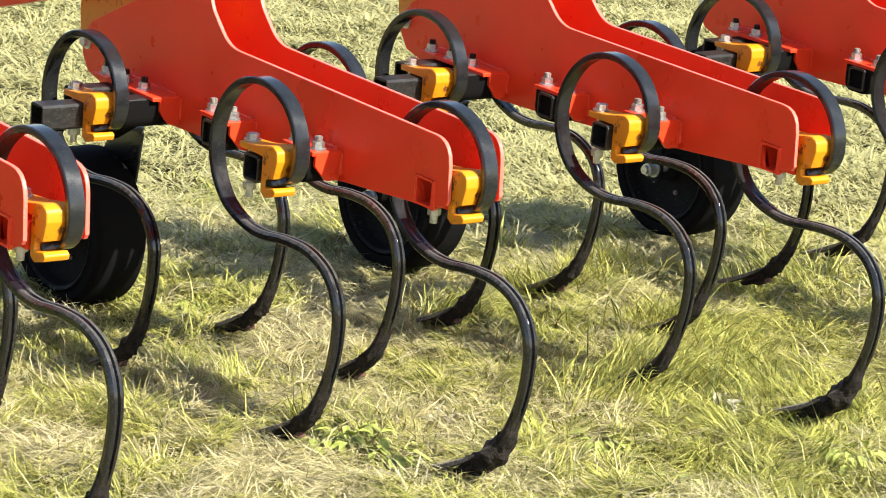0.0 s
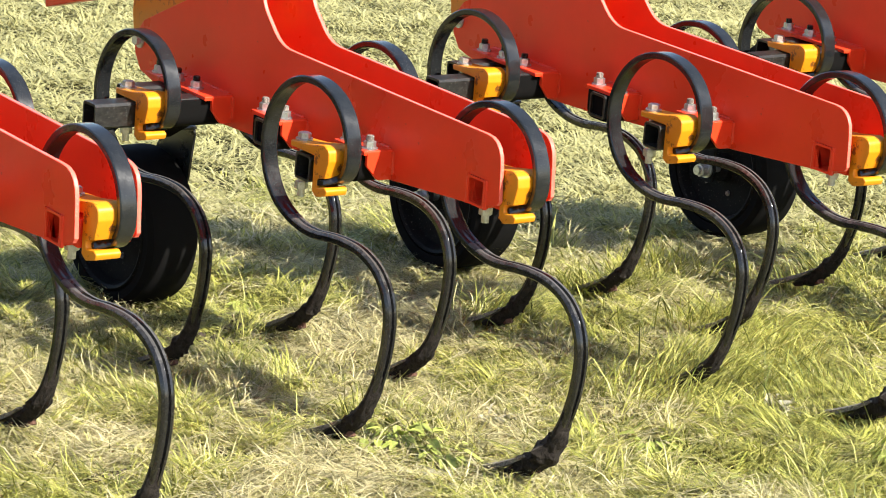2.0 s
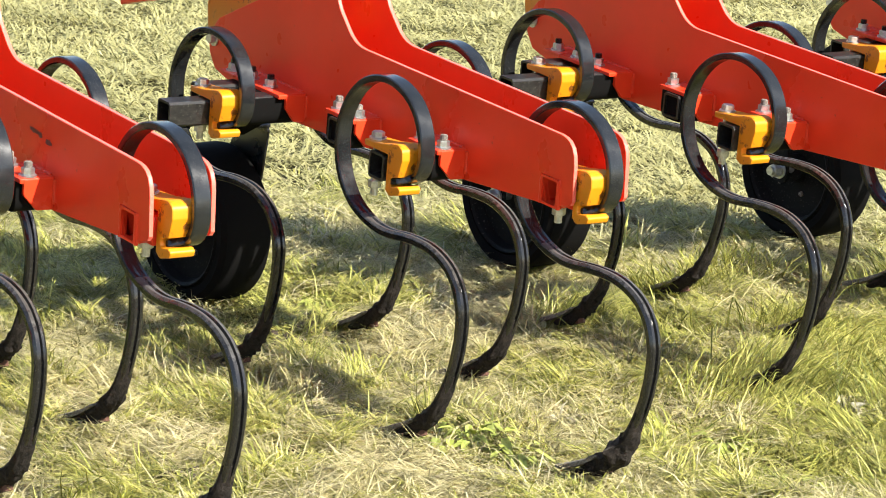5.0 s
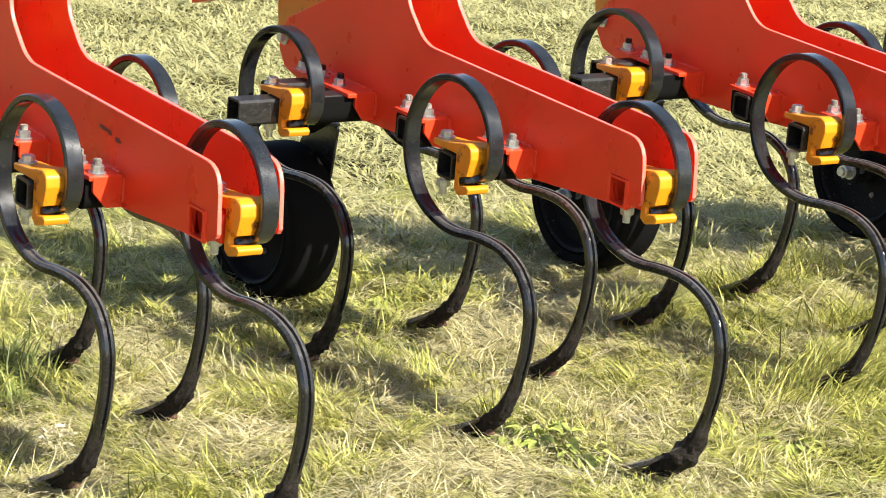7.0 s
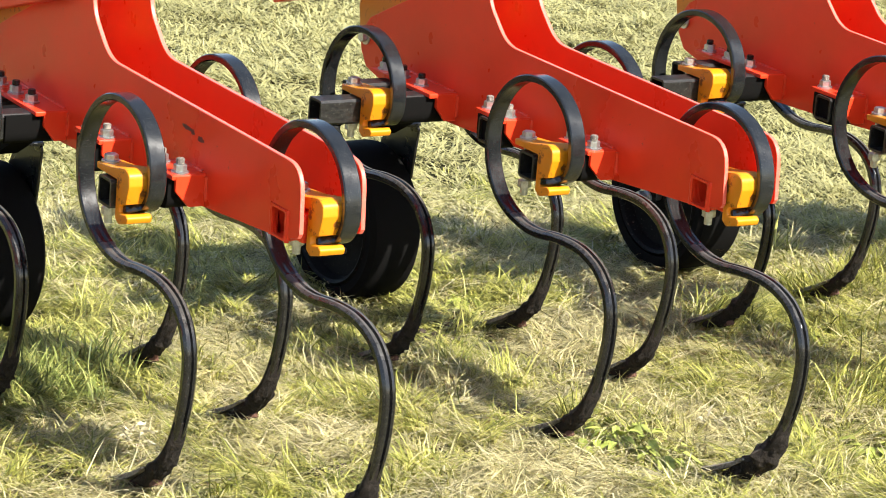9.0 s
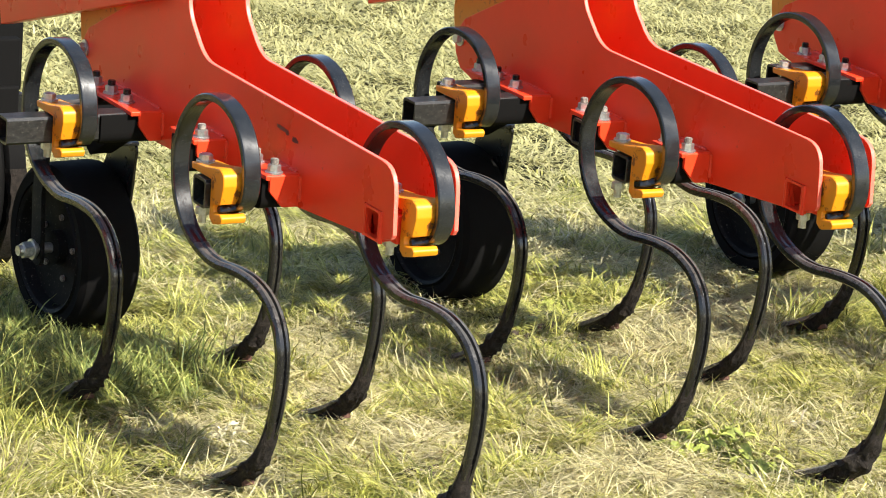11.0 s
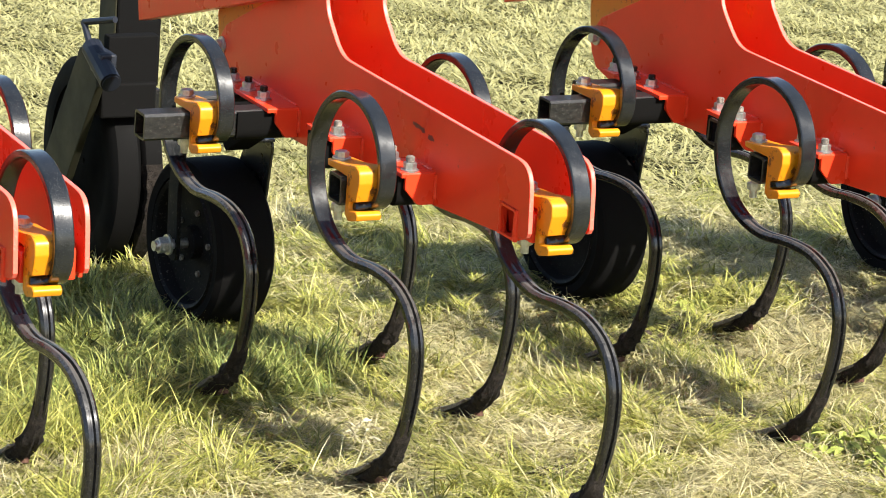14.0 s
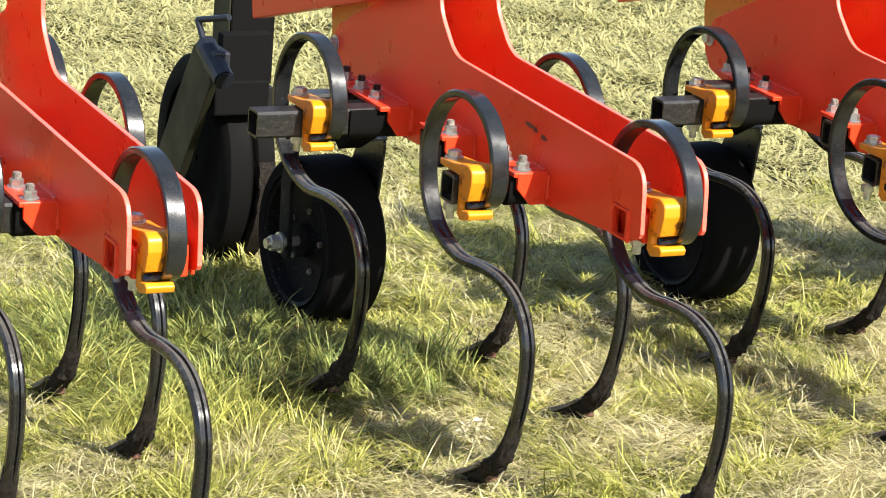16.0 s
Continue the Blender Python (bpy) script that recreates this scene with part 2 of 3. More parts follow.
def rounded(corners, steps=5):
    """An outline whose corners (y, z, radius) are rounded."""
    out, k = [], len(corners)
    for i, (y, z, r) in enumerate(corners):
        c = Vector((y, z))
        if r <= 0:
            out.append((y, z))
            continue
        p, q = Vector(corners[i - 1][:2]) - c, Vector(corners[(i + 1) % k][:2]) - c
        half = p.angle(q) / 2
        cut = min(r / math.tan(half), 0.49 * p.length, 0.49 * q.length)
        a, b = c + p.normalized() * cut, c + q.normalized() * cut
        for s in range(steps + 1):
            u = s / steps
            out.append(tuple(a * (1 - u) ** 2 + c * 2 * u * (1 - u) + b * u * u))
    return out


def rod(a, b, r, sides=12, bm=None, bevel=0.0, r2=None):
    own = bmesh.new()
    a, b = Vector(a), Vector(b)
    bmesh.ops.create_cone(own, cap_ends=True, segments=sides, radius1=r, radius2=r if r2 is None else r2, depth=(b - a).length)
    if bevel:
        rim = [e for e in own.edges if abs(e.verts[0].co.z - e.verts[1].co.z) < 1e-7]
        bmesh.ops.bevel(own, geom=rim, offset=bevel, segments=2, affect="EDGES")
    own.transform(Matrix.Translation((a + b) / 2) @ (b - a).to_track_quat("Z", "Y").to_matrix().to_4x4())
    return joined(bm, shade(own))


def lathe(profile, centre, sides=48, bm=None):
    """A profile of (x, radius), closed, turned about the x axis through centre."""
    own = bmesh.new()
    rings = []
    for s in range(sides):
        t = 2 * math.pi * s / sides
        rings.append([own.verts.new((centre[0] + x, centre[1] + r * math.cos(t), centre[2] + r * math.sin(t))) for x, r in profile])
    k = len(profile)
    for s in range(sides):
        one, two = rings[s], rings[(s + 1) % sides]
        for i in range(k):
            own.faces.new((one[i], one[(i + 1) % k], two[(i + 1) % k], two[i]))
    bmesh.ops.recalc_face_normals(own, faces=own.faces[:])
    return joined(bm, shade(own, 40))


def bolt(at, head=0.0105, tall=0.009, shank=0.0, nut=False, bm=None):
    """A hexagon head on a washer, its foot at 'at'; a nut shows the thread's end on top; shank reaches down."""
    x, y, z = at
    bm = rod((x, y, z), (x, y, z + 0.0025), head * 1.3, 20, bm)
    bm = rod((x, y, z + 0.0025), (x, y, z + 0.0025 + tall), head, 6, bm, 0.001)
    if nut:
        bm = rod((x, y, z + tall), (x, y, z + tall + 0.012), head * 0.60, 12, bm, 0.001)
    if shank:
        bm = rod((x, y, z - shank), (x, y, z), head * 0.56, 12, bm)
        bm = rod((x, y, z - shank + 0.012), (x, y, z - shank + 0.024), head, 6, bm, 0.001)
    return bm


def bar_path(bends, y, z, heading, step=0.007):
    """The centre line of a flat bar bent by a table of (length, degrees): places and headings in the y, z plane."""
    out = [(y, z, heading)]
    for length, turn in bends:
        n = max(2, round(length / step))
        for i in range(n):
            mid = radians(heading + turn * (i + 0.5) / n)
            y, z = y + length / n * math.cos(mid), z + length / n * math.sin(mid)
            out.append((y, z, heading + turn * (i + 1) / n))
        heading += turn
    return out


def swept(path, section, bm=None):
    """A closed section of (x across, out from the bar's face), carried along a path; section(u) with u from 0 to 1."""
    own = bmesh.new()
    rings = []
    for i, (y, z, h) in enumerate(path):
        c, s = math.cos(radians(h)), math.sin(radians(h))
        rings.append([own.verts.new((x, y - s * o, z + c * o)) for x, o in section(i / (len(path) - 1))])
    k = len(rings[0])
    for one, two in zip(rings, rings[1:]):
        for i in range(k):
            own.faces.new((one[i], one[(i + 1) % k], two[(i + 1) % k], two[i]))
    own.faces.new(rings[0][::-1])
    own.faces.new(rings[-1])
    bmesh.ops.recalc_face_normals(own, faces=own.faces[:])
    return joined(bm, shade(own, 28))


# ---- ground ----
def ground():
    bm = bmesh.new()
    n, lo, hi = 90, Vector((-2.2, -1.6)), Vector((5.2, 5.0))
    xs = [-900, -60, -10] + [lo.x + (hi.x - lo.x) * i / n for i in range(n + 1)] + [12, 60, 900]
    ys = [-900, -60, -10] + [lo.y + (hi.y - lo.y) * i / n for i in range(n + 1)] + [12, 60, 900]
    grid = [[bm.verts.new((x, y, ground_z(x, y))) for x in xs] for y in ys]
    for a, b in zip(grid, grid[1:]):
        for i in range(len(xs) - 1):
            bm.faces.new((a[i], a[i + 1], b[i + 1], b[i]))
    return tagged(part("ground", shade(bm), SOIL), "mown meadow ground of soil under cut grass", "ground", kind="structure")


def ground_z(x, y):
    return -0.013 + 0.016 * noise.noise((x * 1.7, y * 1.7, 0)) + 0.010 * noise.noise((x * 6, y * 6, 3)) + 0.007 * noise.noise((x * 17, y * 17, 5))


ground()

# ---- cultivator sections ----
LEFT, RIGHT, THICK = -0.039, 0.063, 0.007
BENDS = [(0.0177, -9.9), (0.0545, -68.1), (0.1084, -68.0), (0.0966, -40.6), (0.1196, -52.8), (0.1648, -87.3), (0.1167, -32.1),
         (0.0795, 9.8), (0.0619, 22.1), (0.0983, 65.3), (0.2219, 55.2), (0.030, 6.0)]
TINES = [(-0.002, -0.030, 0.428), (-0.146, 0.262, 0.408), (0.135, 0.510, 0.397), (-0.194, 0.735, 0.385), (0.130, 0.850, 0.380)]
PLATE = [(-0.063, 0.425, 0.0), (-0.057, 0.518, 0.042), (0.565, 0.525, 0.08), (0.630, 0.585, 0.06), (0.634, 0.82, 0.0), (0.76, 0.82, 0.0),
         (0.80, 0.568, 0.03), (0.857, 0.545, 0.02), (0.950, 0.503, 0.02), (1.012, 0.474, 0.02), (1.043, 0.437, 0.0), (1.035, 0.41, 0.0), (1.015, 0.385, 0.01), (0.93, 0.365, 0.0), (0.78, 0.353, 0.02), (0.60, 0.360, 0.0),
         (0.26, 0.383, 0.0), (0.0, 0.405, 0.0), (-0.02, 0.408, 0.0), (-0.058, 0.418, 0.0)]


def flat_bar(wide, thick):
    w, t, c = wide / 2, thick / 2, 0.0018

    def section(u):
        low = min(1.0, max(0.0, (u - 0.47) / 0.08))
        rib, groove = 0.0022 * low, 0.0016 * low
        full = min(1.0, 0.45 + (1.0 - u) / 0.03) * (1.0 - 0.2 * min(1.0, max(0.0, (u - 0.42) / 0.2)))
        out = [(-w + c, -t), (-0.62 * w, -t - rib), (-0.28 * w, -t - rib), (-0.10 * w, -t + groove), (0.10 * w, -t + groove), (0.28 * w, -t - rib), (0.62 * w, -t - rib), (w - c, -t),
               (w, -t + c), (w, t - c), (w - c, t), (-w + c, t), (-w, t - c), (-w, -t + c)]
        root = 0.018 * min(1.0, max(0.0, (0.030 - u) / 0.010))  # the end that fills the clamp's slot is broader
        return [(x * full - (root if x < 0 else 0.0), o) for x, o in out]
    return section


def tine(parent, at):
    x, y, z = at
    path = bar_path(BENDS, -0.029, -0.0185, 169.6)
    bm = swept(path, flat_bar(0.0262, 0.011))
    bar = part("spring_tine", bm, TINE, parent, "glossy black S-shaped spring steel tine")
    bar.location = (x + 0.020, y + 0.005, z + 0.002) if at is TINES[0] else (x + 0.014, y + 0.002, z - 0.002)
    # dusty loop, glossy tail; this change of paint also stands in for a shadow's edge
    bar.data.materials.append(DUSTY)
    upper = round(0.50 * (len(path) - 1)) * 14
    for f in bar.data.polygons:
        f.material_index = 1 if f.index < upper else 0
    # the share bolted to the bar's end
    ty, tz, th = path[-7]
    share = bar_path([(0.05, 13), (0.088, 5)], ty, tz, th, 0.01)
    own = swept(share, lambda u: [(-0.023 + 0.005 * u, 0.005), (0.0, 0.005), (0.023 - 0.005 * u, 0.005), (0.023 - 0.005 * u, 0.0075 + 0.004 * min(1, 3 * u)), (0.0, 0.0085 + 0.006 * min(1, 3 * u)), (-0.023 + 0.005 * u, 0.0075 + 0.004 * min(1, 3 * u))])
    part("share", own, SOILED, bar, "soiled narrow steel share")
    own = rod((0, ty + 0.010, tz - 0.004), (0, ty + 0.0, tz - 0.024), 0.009, 6)
    part("share_nut", own, RUST, bar, "rusty nut")
    caked = path[-24:-6] + share[1:8]
    heavy = 1.05 if at[1] < 0 else 0.70

    def crust(u):
        full = (0.35 + 0.65 * min(1.0, max(0.0, (u - 0.15) / 0.35))) * min(1.0, 4 * u + 0.1) * min(1.0, 5 * (1 - u) + 0.15) * heavy
        out = []
        for i in range(18):
            t = 2 * math.pi * i / 18
            k = 1 + 0.50 * noise.noise((math.cos(t) * 1.3 + at[0] * 31, math.sin(t) * 1.3, u * 6 + at[1] * 17)) + 0.45 * noise.noise((math.cos(t) * 4, math.sin(t) * 4 + at[1] * 9, u * 17)) + 0.30 * noise.noise((math.cos(t) * 9, math.sin(t) * 9 + at[1] * 5, u * 45))
            out.append((max(0.0112 + 0.005 * min(1.0, 2 * u), 0.022 * k * full) * math.cos(t), max(0.0052 + 0.0015 * min(1.0, 4 * u), 0.017 * k * full) * math.sin(t) - 0.003 * min(1.0, 4 * u)))
        return out
    own = swept(caked, crust)
    part("mud", own, MUD, bar, "dark dried mud clod")
    return bar


def clamp(parent, at):
    """A forged clamp behind a square tube, with an arm over it and a slot for the tine's end."""
    outline = rounded([(0.044, 0.0225, 0), (0.046, 0.032, 0.003), (-0.003, 0.0365, 0.02), (-0.048, 0.0450, 0.016), (-0.0625, 0.039, 0.010), (-0.0640, 0.022, 0.01), (-0.0560, -0.0060, 0.002),
                       (-0.034, -0.0110, 0.005), (-0.034, -0.0245, 0.005), (-0.057, -0.0200, 0.002), (-0.064, -0.0240, 0.004), (-0.061, -0.0325, 0.003), (-0.034, -0.040, 0.006), (-0.0225, -0.033, 0), (-0.0225, 0.0225, 0)])
    own = slab(outline, -0.024, 0.015, 0.0018)
    body = part("clamp", own, YELLOW, parent, "yellow painted forged clamp")
    body.location = at
    part("clamp_bolt", bolt((-0.009, 0.030, 0.0345), shank=0.090), ZINC, body, "zinc-plated hexagon bolt")
    return body


def square_tube(x0, x1, y, z, half=0.021, wall=0.004):
    bm = bmesh.new()
    rings = []
    for x, h in ((x0, half), (x1, half), (x1, half - wall), (x0, half - wall)):
        c = 0.004 if h == half else 0.002
        rings.append([bm.verts.new((x, y + p, z + q)) for p, q in ((-h + c, -h), (h - c, -h), (h, -h + c), (h, h - c), (h - c, h), (-h + c, h), (-h, h - c), (-h, -h + c))])
    for r in range(4):
        one, two = rings[r], rings[(r + 1) % 4]
        for i in range(8):
            bm.faces.new((one[i], one[(i + 1) % 8], two[(i + 1) % 8], two[i]))
    bmesh.ops.recalc_face_normals(bm, faces=bm.faces[:])
    return shade(bm)


def saddle(parent, y0, y1, z, bolts, side=-1):
    """A red strap welded to a plate's outer face, over a tube, bent down at its rear."""
    face = LEFT if side < 0 else RIGHT
    out = face + side * 0.054
    lo, hi = min(face, out), max(face, out)
    own = slab(rounded([(y0, z - 0.007, 0.0), (y0, z, 0.003), (y1, z, 0.003), (y1, z - 0.007, 0)]), lo, hi, 0.001)
    wide = 0.040 if y1 - y0 > 0.1 else 0.048
    flap = rounded([(0.001, z - 0.0015, 0), (wide, z - 0.0015, 0.004), (wide, z - 0.024, 0.006), (wide * 0.55, z - 0.048, 0.006), (0.001, z - 0.048, 0)])
    drop = slab(flap, 0.0, 0.007, 0.001)
    for v in drop.verts:
        v.co = Vector((face + side * v.co.y, y0 - 0.0012 + v.co.x, v.co.z))
    bmesh.ops.recalc_face_normals(drop, faces=drop.faces[:])
    own = joined(own, drop)
    body = part("saddle_bracket", own, RED, parent, "red welded saddle bracket")
    mid = (y0 + min(y1, y0 + 0.09)) / 2
    lo, hi = sorted((face + side * 0.001, face + side * (0.10 if y1 - y0 > 0.1 else 0.056)))
    own = slab(rounded([(y0 + 0.008, z - 0.054, 0.020), (mid + 0.032, z - 0.054, 0.020), (mid + 0.032, z - 0.0072, 0.0), (y0 + 0.008, z - 0.0072, 0.0)]), lo, hi, 0.001)
    part("tube_seat", own, RUBBER, body, "matt black tube seat")
    weld(body, (face, y0, z - 0.040), (face, y0, z - 0.004))
    weld(body, (face, y0 + 0.01, z - 0.001), (face, y1, z - 0.001), 0.0035)
    for y in bolts:
        part("bracket_bolt", bolt((face + side * 0.036, y, z), 0.0100, 0.0105), ZINC, body, "zinc-plated nut")
        part("bolt_end", rod((face + side * 0.036, y, z + 0.0128), (face + side * 0.036, y, z + 0.0215), 0.0062, 12, None, 0.001), BLACK if y1 - y0 > 0.1 else SOILED, body, "dull bolt end")
    return body


def weld(parent, a, b, r=0.0045):
    """A painted weld bead from a to b, uneven along its length."""
    a, b = Vector(a), Vector(b)
    n = max(3, round((b - a).length / 0.006))
    own = bmesh.new()
    for i in range(n):
        p, q = a.lerp(b, i / n), a.lerp(b, (i + 1) / n)
        one, two = (r * (1 + 0.35 * noise.noise((k * 0.9, a.y * 40, a.z * 30))) for k in (i, i + 1))
        own = rod(p, q, one, 8, own, r2=two)
    return part("weld_bead", own, RED, parent, "red painted weld bead")


def gauge_wheel(parent):
    cx, cy, cz, r, w = 0.010, 1.144, 0.0633, 0.1455, 0.053
    tyre = [(-w, r - 0.028), (-w - 0.002, r - 0.012), (-w + 0.006, r - 0.002), (-w + 0.016, r), (w - 0.016, r), (w - 0.006, r - 0.002), (w + 0.002, r - 0.012), (w, r - 0.028)]
    turning = [part("tyre", lathe(tyre, (cx, cy, cz), 64), RUBBER, parent, "smooth black rubber tyre")]
    rim = [(-w + 0.003, r - 0.030), (-w - 0.002, r - 0.034), (-w + 0.002, r - 0.040), (-w + 0.022, r - 0.045), (-w + 0.026, 0.03), (-w + 0.010, 0.028), (-w + 0.008, 0.002), (w - 0.01, 0.002), (w - 0.01, r - 0.030)]
    k = part("rim", lathe(rim, (cx, cy, cz), 48), DISC, parent, "dusty black wheel disc")
    turning.append(k)
    for i in range(5):
        a = 2 * math.pi * i / 5 + 0.5
        y, z = cy + 0.055 * math.cos(a), cz + 0.055 * math.sin(a)
        part("rim_bolt", rod((cx - w + 0.024, y, z), (cx - w + 0.018, y, z), 0.0058, 6, None, 0.001), SOILED, k)
    turning.append(part("hub_bolt", rod((cx - w - 0.054, cy, cz), (cx - w + 0.02, cy, cz), 0.009, 16, rod((cx - w - 0.029, cy, cz), (cx - w - 0.025, cy, cz), 0.018, 20, rod((cx - w - 0.046, cy, cz), (cx - w - 0.029, cy, cz), 0.0145, 6, None, 0.001))), ZINC, parent, "zinc-plated axle bolt"))
    toe = Matrix.Translation((cx, cy, 0)) @ Matrix.Rotation(radians(5.0), 4, "Z") @ Matrix.Translation((-cx, -cy, 0))
    for ob in turning + list(k.children):
        ob.data.transform(toe)
    # a bar down the near side, a narrow cheek on the far side, and the arm that hangs them from the front tubes
    near, far = cx - w - 0.016, cx + w + 0.007
    own = slab(rounded([(cy - 0.020, cz - 0.03, 0.018), (cy + 0.024, cz - 0.03, 0.018), (cy + 0.030, 0.16, 0.02), (cy + 0.010, 0.26, 0.02), (1.03, 0.352, 0.0), (0.96, 0.352, 0.0), (cy - 0.03, 0.25, 0.03), (cy - 0.012, 0.16, 0.02)]), near, near + 0.008, 0.001)
    fork = part("wheel_fork", own, DISC, parent, "black flat-steel wheel fork")
    own = slab(rounded([(cy - 0.03, cz - 0.03, 0.02), (cy + 0.03, cz - 0.03, 0.02), (cy + 0.03, 0.20, 0.02), (cy - 0.012, 0.268, 0.008), (cy - 0.104, 0.262, 0.012), (cy - 0.088, 0.165, 0.02)]), far, far + 0.005, 0.001)
    own = slab(rounded([(cy - 0.012, 0.262, 0.0), (cy - 0.012, 0.268, 0.0), (cy - 0.102, 0.268, 0.006), (cy - 0.102, 0.262, 0.0)]), far - 0.024, far + 0.006, 0.001, own)
    part("fork_cheek", own, BLACK, fork, "black cheek plate with a flange")
    own = box((near + 0.001, 0.890, 0.325), (far - 0.02, 0.985, 0.362), 0.002)
    own = slab([(0.92, 0.330), (0.985, 0.352), (cy - 0.02, 0.262), (cy - 0.06, 0.240)], cx - 0.005, far - 0.024, 0.0, own)
    part("fork_arm", own, RUBBER, fork, "black welded arm")


def plate(x):
    """A side plate with a square hole for the end tube."""
    y, z, h = END
    bm = slab(rounded(PLATE), x, x + THICK, 0.0013)
    for side in (x, x + THICK):
        old = max((f for f in bm.faces if all(abs(v.co.x - side) < 1e-6 for v in f.verts)), key=lambda f: f.calc_area())
        ring = list(old.verts)
        bm.faces.remove(old)
        hole = [bm.verts.new((side, y + p * h, z + q * h)) for p, q in ((-1, -1), (1, -1), (1, 1), (-1, 1))]
        edges = []
        for loop in (ring, hole):
            for a, b in zip(loop, loop[1:] + loop[:1]):
                edges.append(bm.edges.get((a, b)) or bm.edges.new((a, b)))
        bmesh.ops.triangle_fill(bm, use_beauty=True, use_dissolve=False, edges=edges)
    bmesh.ops.recalc_face_normals(bm, faces=bm.faces[:])
    return shade(bm)


END = (-0.006, 0.427, 0.0225)


def section():
    root = new("cultivator_section")
    for name, x in (("side_plate", LEFT), ("side_plate", RIGHT - THICK)):
        side = part(name, plate(x), RED, root, "red painted steel side plate, sun glare coloured into its edges")
        side.data.materials.append(EDGE_GLARE)
        for f in side.data.polygons:
            f.material_index = 1 if abs(f.normal.x) < 0.8 else 0
    # cross tubes
    y, z = TINES[0][1:]
    part("end_tube", square_tube(LEFT - 0.003, RIGHT + 0.003, END[0], END[1], END[2] - 0.0005, 0.0035), RED, root, "red square tube through both plates")
    for x in (LEFT, RIGHT):
        for q in (-1, 1):
            weld(root, (x, END[0] + q * END[2], END[1] - END[2]), (x, END[0] + q * END[2], END[1] + END[2]), 0.0035)
    part("rear_stub", box((-0.026, -0.0495, z - 0.021), (0.050, -0.0265, z + 0.021), 0.003), RED, root)
    part("cross_tube", square_tube(-0.177, LEFT + 0.03, TINES[1][1], TINES[1][2]), TUBE, root, "black square steel tube")
    part("cross_tube", square_tube(-0.100, 0.19, TINES[2][1], TINES[2][2]), TUBE, root, "black square steel tube")
    part("cross_tube", square_tube(-0.291, 0.12, TINES[3][1], TINES[3][2]), TUBE, root, "black square steel tube with scuffed paint")
    part("cross_tube", square_tube(-0.165, 0.2, TINES[4][1], TINES[4][2]), TUBE, root, "black square steel tube")
    for k, side in ((1, -1), (2, -1), (2, 1)):
        y, z = TINES[k][1:]
        saddle(root, y - 0.042, y + 0.045, z + 0.0285, (y - 0.029, y + 0.031), side)
    y, z = TINES[3][1:]
    saddle(root, y - 0.034, y + 0.170, z + 0.0265, (y + 0.026, y + 0.088, y + 0.150))
    saddle(root, y - 0.040, y + 0.170, z + 0.0285, (y - 0.028, y + 0.152), 1)
    for at in TINES:
        tine(root, at)
        clamp(root, (at[0] + 0.004, at[1], at[2] + 0.006) if at is TINES[0] else at)
    gauge_wheel(root)
    # front bracket and link
    part("hinge_bracket", slab(rounded([(1.0, 0.40, 0.01), (1.060, 0.440, 0.0), (1.068, 0.48, 0.0), (1.060, 0.62, 0), (0.80, 0.62, 0.0), (0.80, 0.50, 0.0)]), LEFT + 0.009, LEFT + 0.025, 0.001), YELLOW, root, "yellow painted hinge bracket")
    part("hinge_flange", slab([(0.820, 0.556), (1.062, 0.492), (1.062, 0.498), (0.820, 0.562)], LEFT + 0.0255, LEFT + 0.075, 0.001), YELLOW, root, "yellow painted hinge flange")
    for at in ((1.020, 0.438),):
        part("hinge_bolt", rod((LEFT - 0.012, *at), (LEFT + 0.012, *at), 0.010, 6, rod((LEFT - 0.003, *at), (LEFT - 0.0005, *at), 0.015, 16)), ZINC, root)
    part("lower_link", slab([(0.70, 0.588), (1.30, 0.418), (1.315, 0.48), (0.71, 0.655)], LEFT - 0.040, LEFT - 0.014, 0.002), RED, root, "red parallelogram link")
    return tagged(root, "red row cultivator section with black spring tines", "cultivator section", "cultivator sections")


first = section()
first.matrix_basis = LEVEL
OFFSETS = [(-0.720, 0.018, -0.015), (0.722, 0.028, -0.013), (1.387, 0.005, -0.003), (2.100, -0.015, 0.008)]
STILL = (0.0, 0.0, 0.0)
TINE_SHIFT = {0: ((-0.005, 0, 0),) * 5, 1: ((-0.010, 0.001, -0.004), (-0.009, -0.009, 0.004), STILL, (0.003, 0, 0), (0.003, 0, 0)),
              2: ((-0.002, 0, 0), (0.007, 0.002, -0.001), (0.003, 0, 0), (0.008, 0, 0), (0.008, 0, 0)), 3: ((0.010, 0, 0),) * 5}
CLAMP_SHIFT = {1: ((-0.008, 0, -0.003), (-0.004, -0.003, 0.001), STILL, STILL, STILL), 2: ((-0.002, 0, 0), (0.003, 0.001, 0), STILL, STILL, STILL)}
WHEEL_SHIFT = {1: 0.025, 2: 0.064, 3: 0.04}
for k, off in enumerate(OFFSETS):
    other = copy_thing(first, LEVEL @ pose(*off))
    for ob in other.children:
        if ob.name.split(".")[0] in ("tyre", "rim", "hub_bolt", "wheel_fork"):
            ob.location.x += WHEEL_SHIFT.get(k, 0.0)
    for kind, shift in (("spring_tine", TINE_SHIFT), ("clamp", CLAMP_SHIFT)):
        row = sorted((o for o in other.children if o.name.split(".")[0] == kind), key=lambda o: o.name)
        for ob, way in zip(row, shift.get(k, ())):
            ob.location += Vector(way)
    if k:
        for ob in other.children:
            if ob.name.split(".")[0] == "lower_link":  # these sections hang a little lower from their links
                ob.location.z += 0.022


